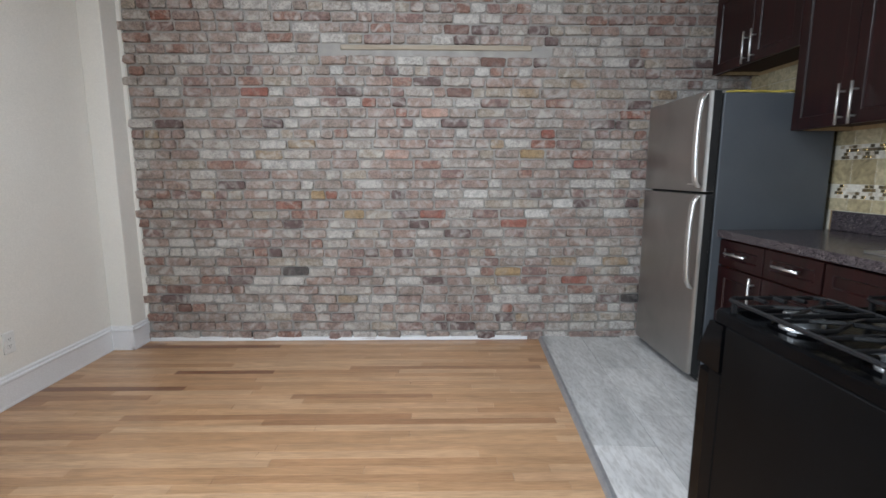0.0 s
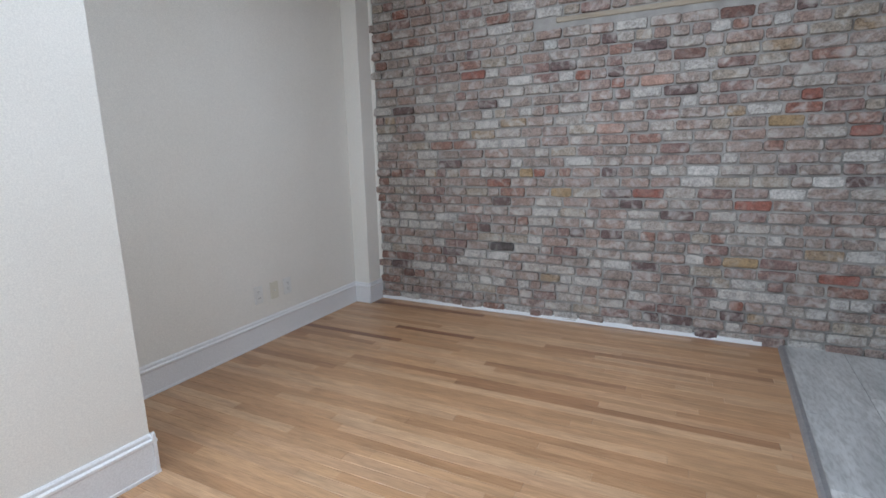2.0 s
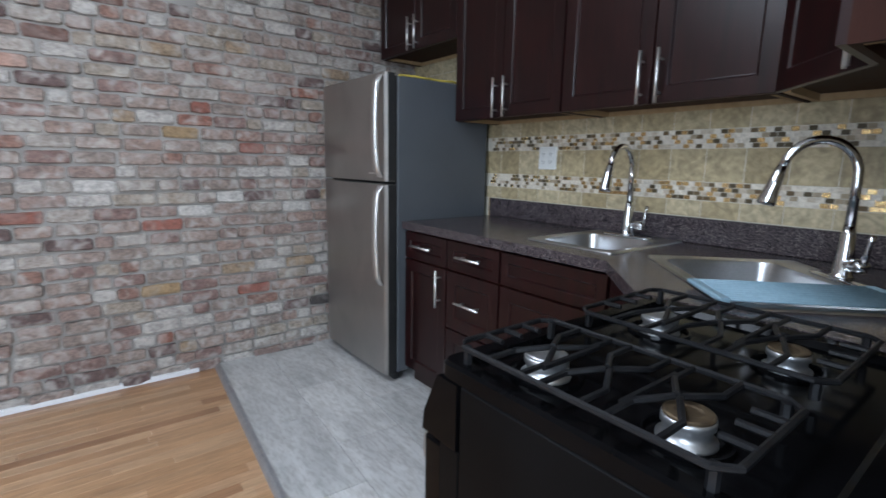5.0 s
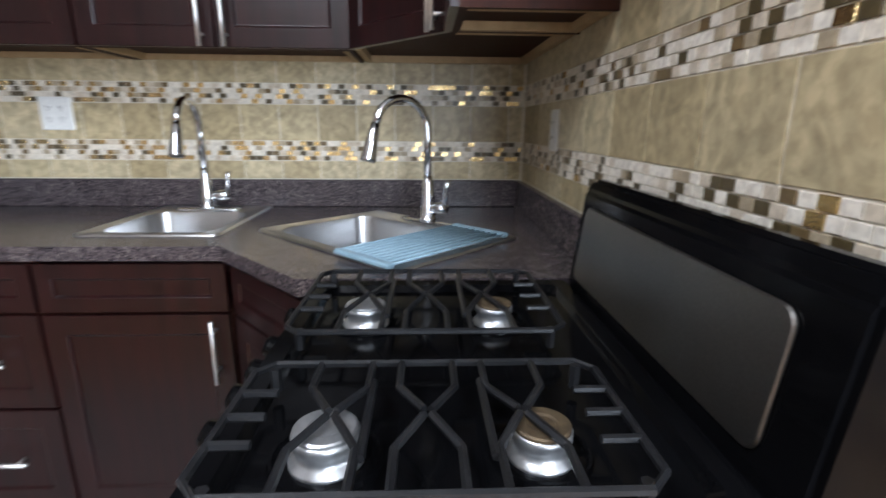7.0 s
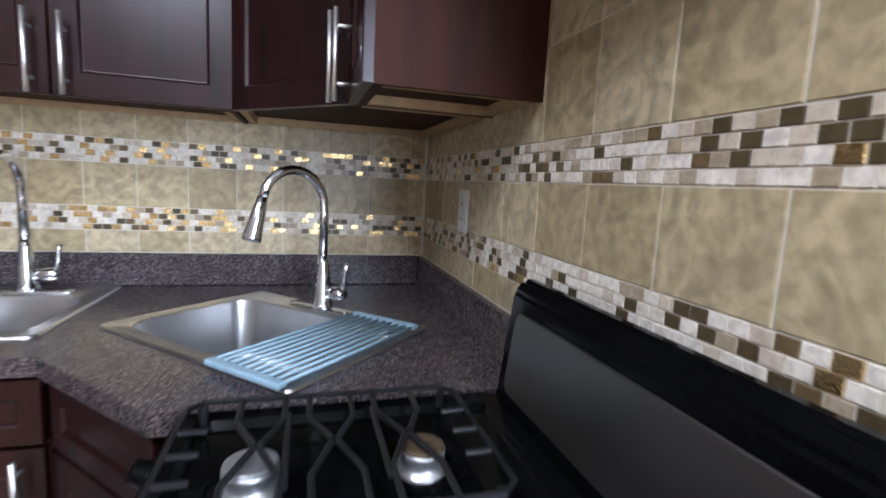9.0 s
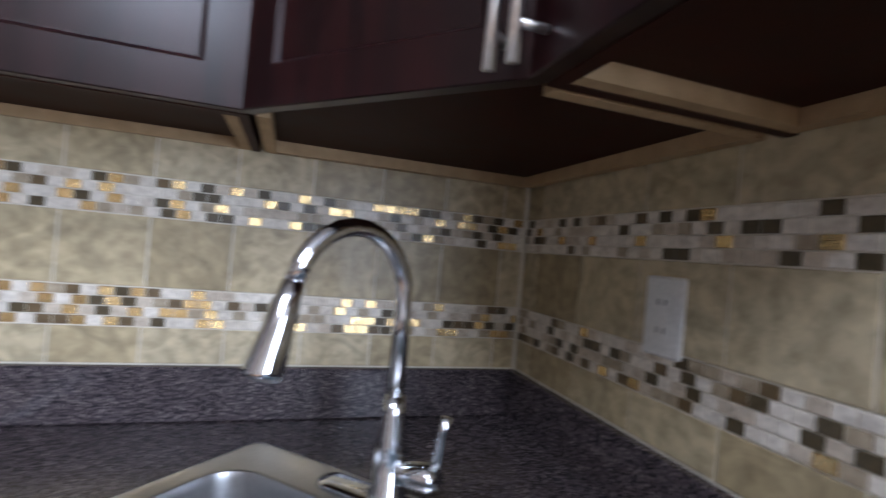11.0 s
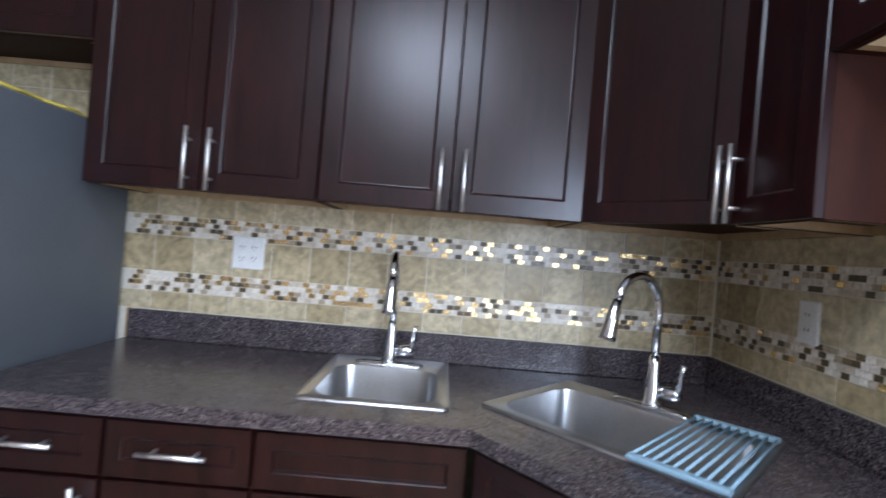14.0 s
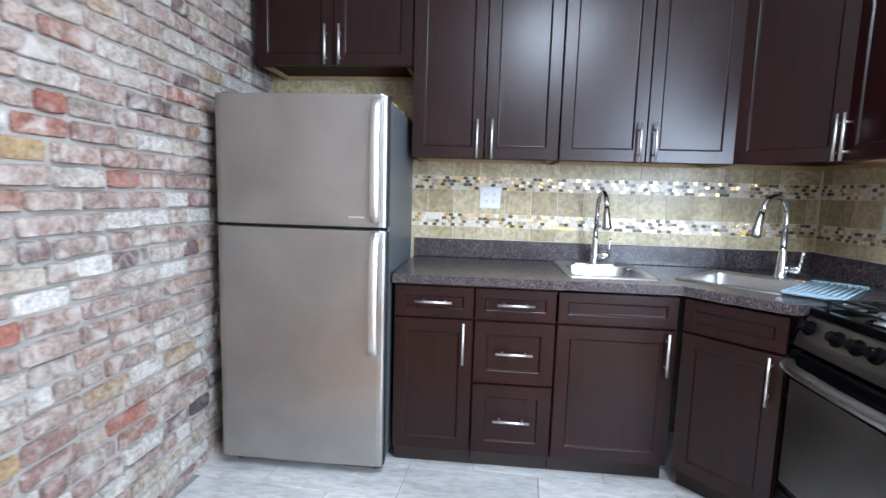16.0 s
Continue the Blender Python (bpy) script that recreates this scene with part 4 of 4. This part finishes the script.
def slab(w, h, t, bev):
    """A flat piece lying in x-y with its top bevelled."""
    lo = [(-w / 2, -h / 2, 0), (w / 2, -h / 2, 0), (w / 2, h / 2, 0), (-w / 2, h / 2, 0)]
    mid = [(x, y, t - bev) for x, y, _ in lo]
    hi = [(x - math.copysign(bev, x), y - math.copysign(bev, y), t) for x, y, _ in lo]
    v = lo + mid + hi
    f = [(0 + k, (k + 1) % 4, 4 + (k + 1) % 4, 4 + k) for k in range(4)] + [(4 + k, 4 + (k + 1) % 4, 8 + (k + 1) % 4, 8 + k) for k in range(4)] + [(8, 9, 10, 11)]
    return v, f


def slab_mesh(name, w, h, t, bev, material):
    v, f = slab(w, h, t, bev)
    me = bpy.data.meshes.new(name)
    me.from_pydata(v, [], f)
    me.materials.append(material)
    return me


# oak strips, running along the brick wall
PW = 0.0575
LENS = [0.45, 0.62, 0.8, 1.0, 1.25, 1.5]
PM = {ln: slab_mesh("plank", ln - 0.0008, PW - 0.0008, 0.012, 0.0007, M_OAK) for ln in LENS}
rest_v, rest_f = [], []
count, row = 0, 0
y = -PW / 2
while y > -6.05:
    x = -4.6 - rng.random() * 1.2
    limit = -1.33 if y > -3.2 else 0.04
    while x < limit:
        ln = rng.choice(LENS)
        x0, x1 = max(x, -4.6), min(x + ln, limit)
        x += ln
        if x1 - x0 < 0.02:
            continue
        xc = (x0 + x1) / 2
        if y > -2.9 and x1 - x0 > ln - 0.0001 and count < 300:
            ob = new("plank", PM[ln])
            ob.parent = floor
            ob.location = (xc, y, -0.0121 + rng.uniform(0, 0.0003))
            count += 1
        else:
            v, f = slab(x1 - x0 - 0.0008, PW - 0.0008, 0.012, 0.0007)
            base = len(rest_v)
            rest_v += [(p + xc, q + y, r - 0.0121) for p, q, r in v]
            rest_f += [[base + i for i in q] for q in f]
    y -= PW
stuff("floor_strips", rest_v, rest_f, M_OAK_STUFF, floor, "honey oak floor strips")

# grey floor tiles, laid along the slanting edge
TA = math.degrees(math.atan2(TILE_EDGE[1][0] - TILE_EDGE[0][0], -(TILE_EDGE[1][1] - TILE_EDGE[0][1])))
TM = slab_mesh("tile", 0.297, 0.597, 0.012, 0.0012, M_FTILE)
half = slab_mesh("tile", 0.297, 0.297, 0.012, 0.0012, M_FTILE)
lay_m = pose(TILE_EDGE[0][0], 0, 0, 0, 0, TA)
for i in range(6):
    y = 0.0 if i % 2 else 0.3
    for k in range(6):
        yc = y - 0.3 - 0.6 * k
        m = lay_m @ pose(0.15 + i * 0.3, yc, TILE_Z - 0.012)
        if -3.0 < m.translation.y < 0.2 and m.translation.x < -0.02:
            ob = new("tile", TM)
            ob.parent = kitchen_floor
            ob.matrix_local = m
        elif m.translation.y <= -3.0 and m.translation.x < -0.02 and yc > -3.2:
            ob = new("tile", half)
            ob.parent = kitchen_floor
            ob.matrix_local = lay_m @ pose(0.15 + i * 0.3, yc + 0.15, TILE_Z - 0.012)

# backsplash: rows of travertine and two mosaic bands
TW = 0.147
BANDS = [(1.124, 1.199), (1.335, 1.410)]
ROWS = [(1.053, 1.124), (1.199, 1.335), (1.410, 1.556), (1.556, 1.703), (1.703, 1.85), (1.85, 1.997)]
tile_cache = {}


def backsplash(parent, place, length, start, shift, keep, shiny, tw=TW, rows=ROWS):
    """place(u, z): the pose of a piece u metres along the wall; u runs from start to length."""
    for z0, z1 in rows:
        u = start - shift
        while u < length:
            a, b = max(u, start), min(u + tw, length)
            u += tw
            if b - a < 0.012 or not keep((a + b) / 2, (z0 + z1) / 2):
                continue
            key = (round(b - a, 4), round(z1 - z0, 4))
            if key not in tile_cache:
                tile_cache[key] = slab_mesh("tile", key[0] - 0.003, key[1] - 0.003, 0.006, 0.0012, M_WALLTILE)
            ob = new("tile", tile_cache[key])
            ob.parent = parent
            ob.matrix_local = place((a + b) / 2, (z0 + z1) / 2)
    done, rv, rf = 0, [], []
    gv, gf = [], []
    for z0, z1 in BANDS:
        h = (z1 - z0) / 4
        for r in range(4):
            u = start - (0.0131 if r % 2 else 0.0) - rng.random() * 0.003
            while u < length:
                w = 0.0262
                a, b = max(u, start), min(u + w, length)
                u += w
                if b - a < 0.006 or not keep((a + b) / 2, z0):
                    continue
                m = place((a + b) / 2, z0 + (r + 0.5) * h) @ pose(0, 0, 0, rng.uniform(-1.5, 1.5), rng.uniform(-1.5, 1.5), 0)
                gold = rng.random() < shiny
                if gold:
                    m = m @ pose(0, 0, 0.0005, rng.uniform(-4, 1), rng.uniform(-3, 3), 0)
                key = (round(b - a, 4), round(h, 4), gold)
                if gold or done < 300:
                    if key not in tile_cache:
                        tile_cache[key] = slab_mesh("mosaic_tile", key[0] - 0.002, key[1] - 0.002, 0.006, 0.0008, M_GOLD if gold else M_MOSAIC)
                    ob = new("mosaic_tile", tile_cache[key])
                    ob.parent = parent
                    ob.matrix_local = m
                    done += 1
                else:
                    v, f = slab(b - a - 0.002, h - 0.002, 0.006, 0.0008)
                    base = len(rv)
                    rv += [tuple(m @ Vector(p)) for p in v]
                    rf += [[base + i for i in q] for q in f]
    if rv:
        stuff("mosaic", rv, rf, M_MOSAIC_STUFF, parent, "small stone and glass mosaic pieces")


east_m = Matrix(((0, 0, -1, 0), (-1, 0, 0, 0), (0, 1, 0, 0), (0, 0, 0, 1)))
south_m = Matrix(((-1, 0, 0, 0), (0, 0, 1, -LK), (0, 1, 0, 0), (0, 0, 0, 1)))
backsplash(wall_east, lambda u, z: east_m @ Matrix.Translation((u, z, -0.0037)), LK - 0.007, 0.0, 0.09, lambda u, z: (u > 0.86 and z < 1.6) or z > 1.55 and u < 1.0, 0.24)
backsplash(wall_south_kitchen, lambda u, z: south_m @ Matrix.Translation((u, z, -0.0037)), 1.570, 0.007, 0.10, lambda u, z: True, 0.04, 0.1662, ROWS[:2] + [(1.410, 1.583), (1.583, 1.75), (1.75, 1.92), (1.92, 2.09)])
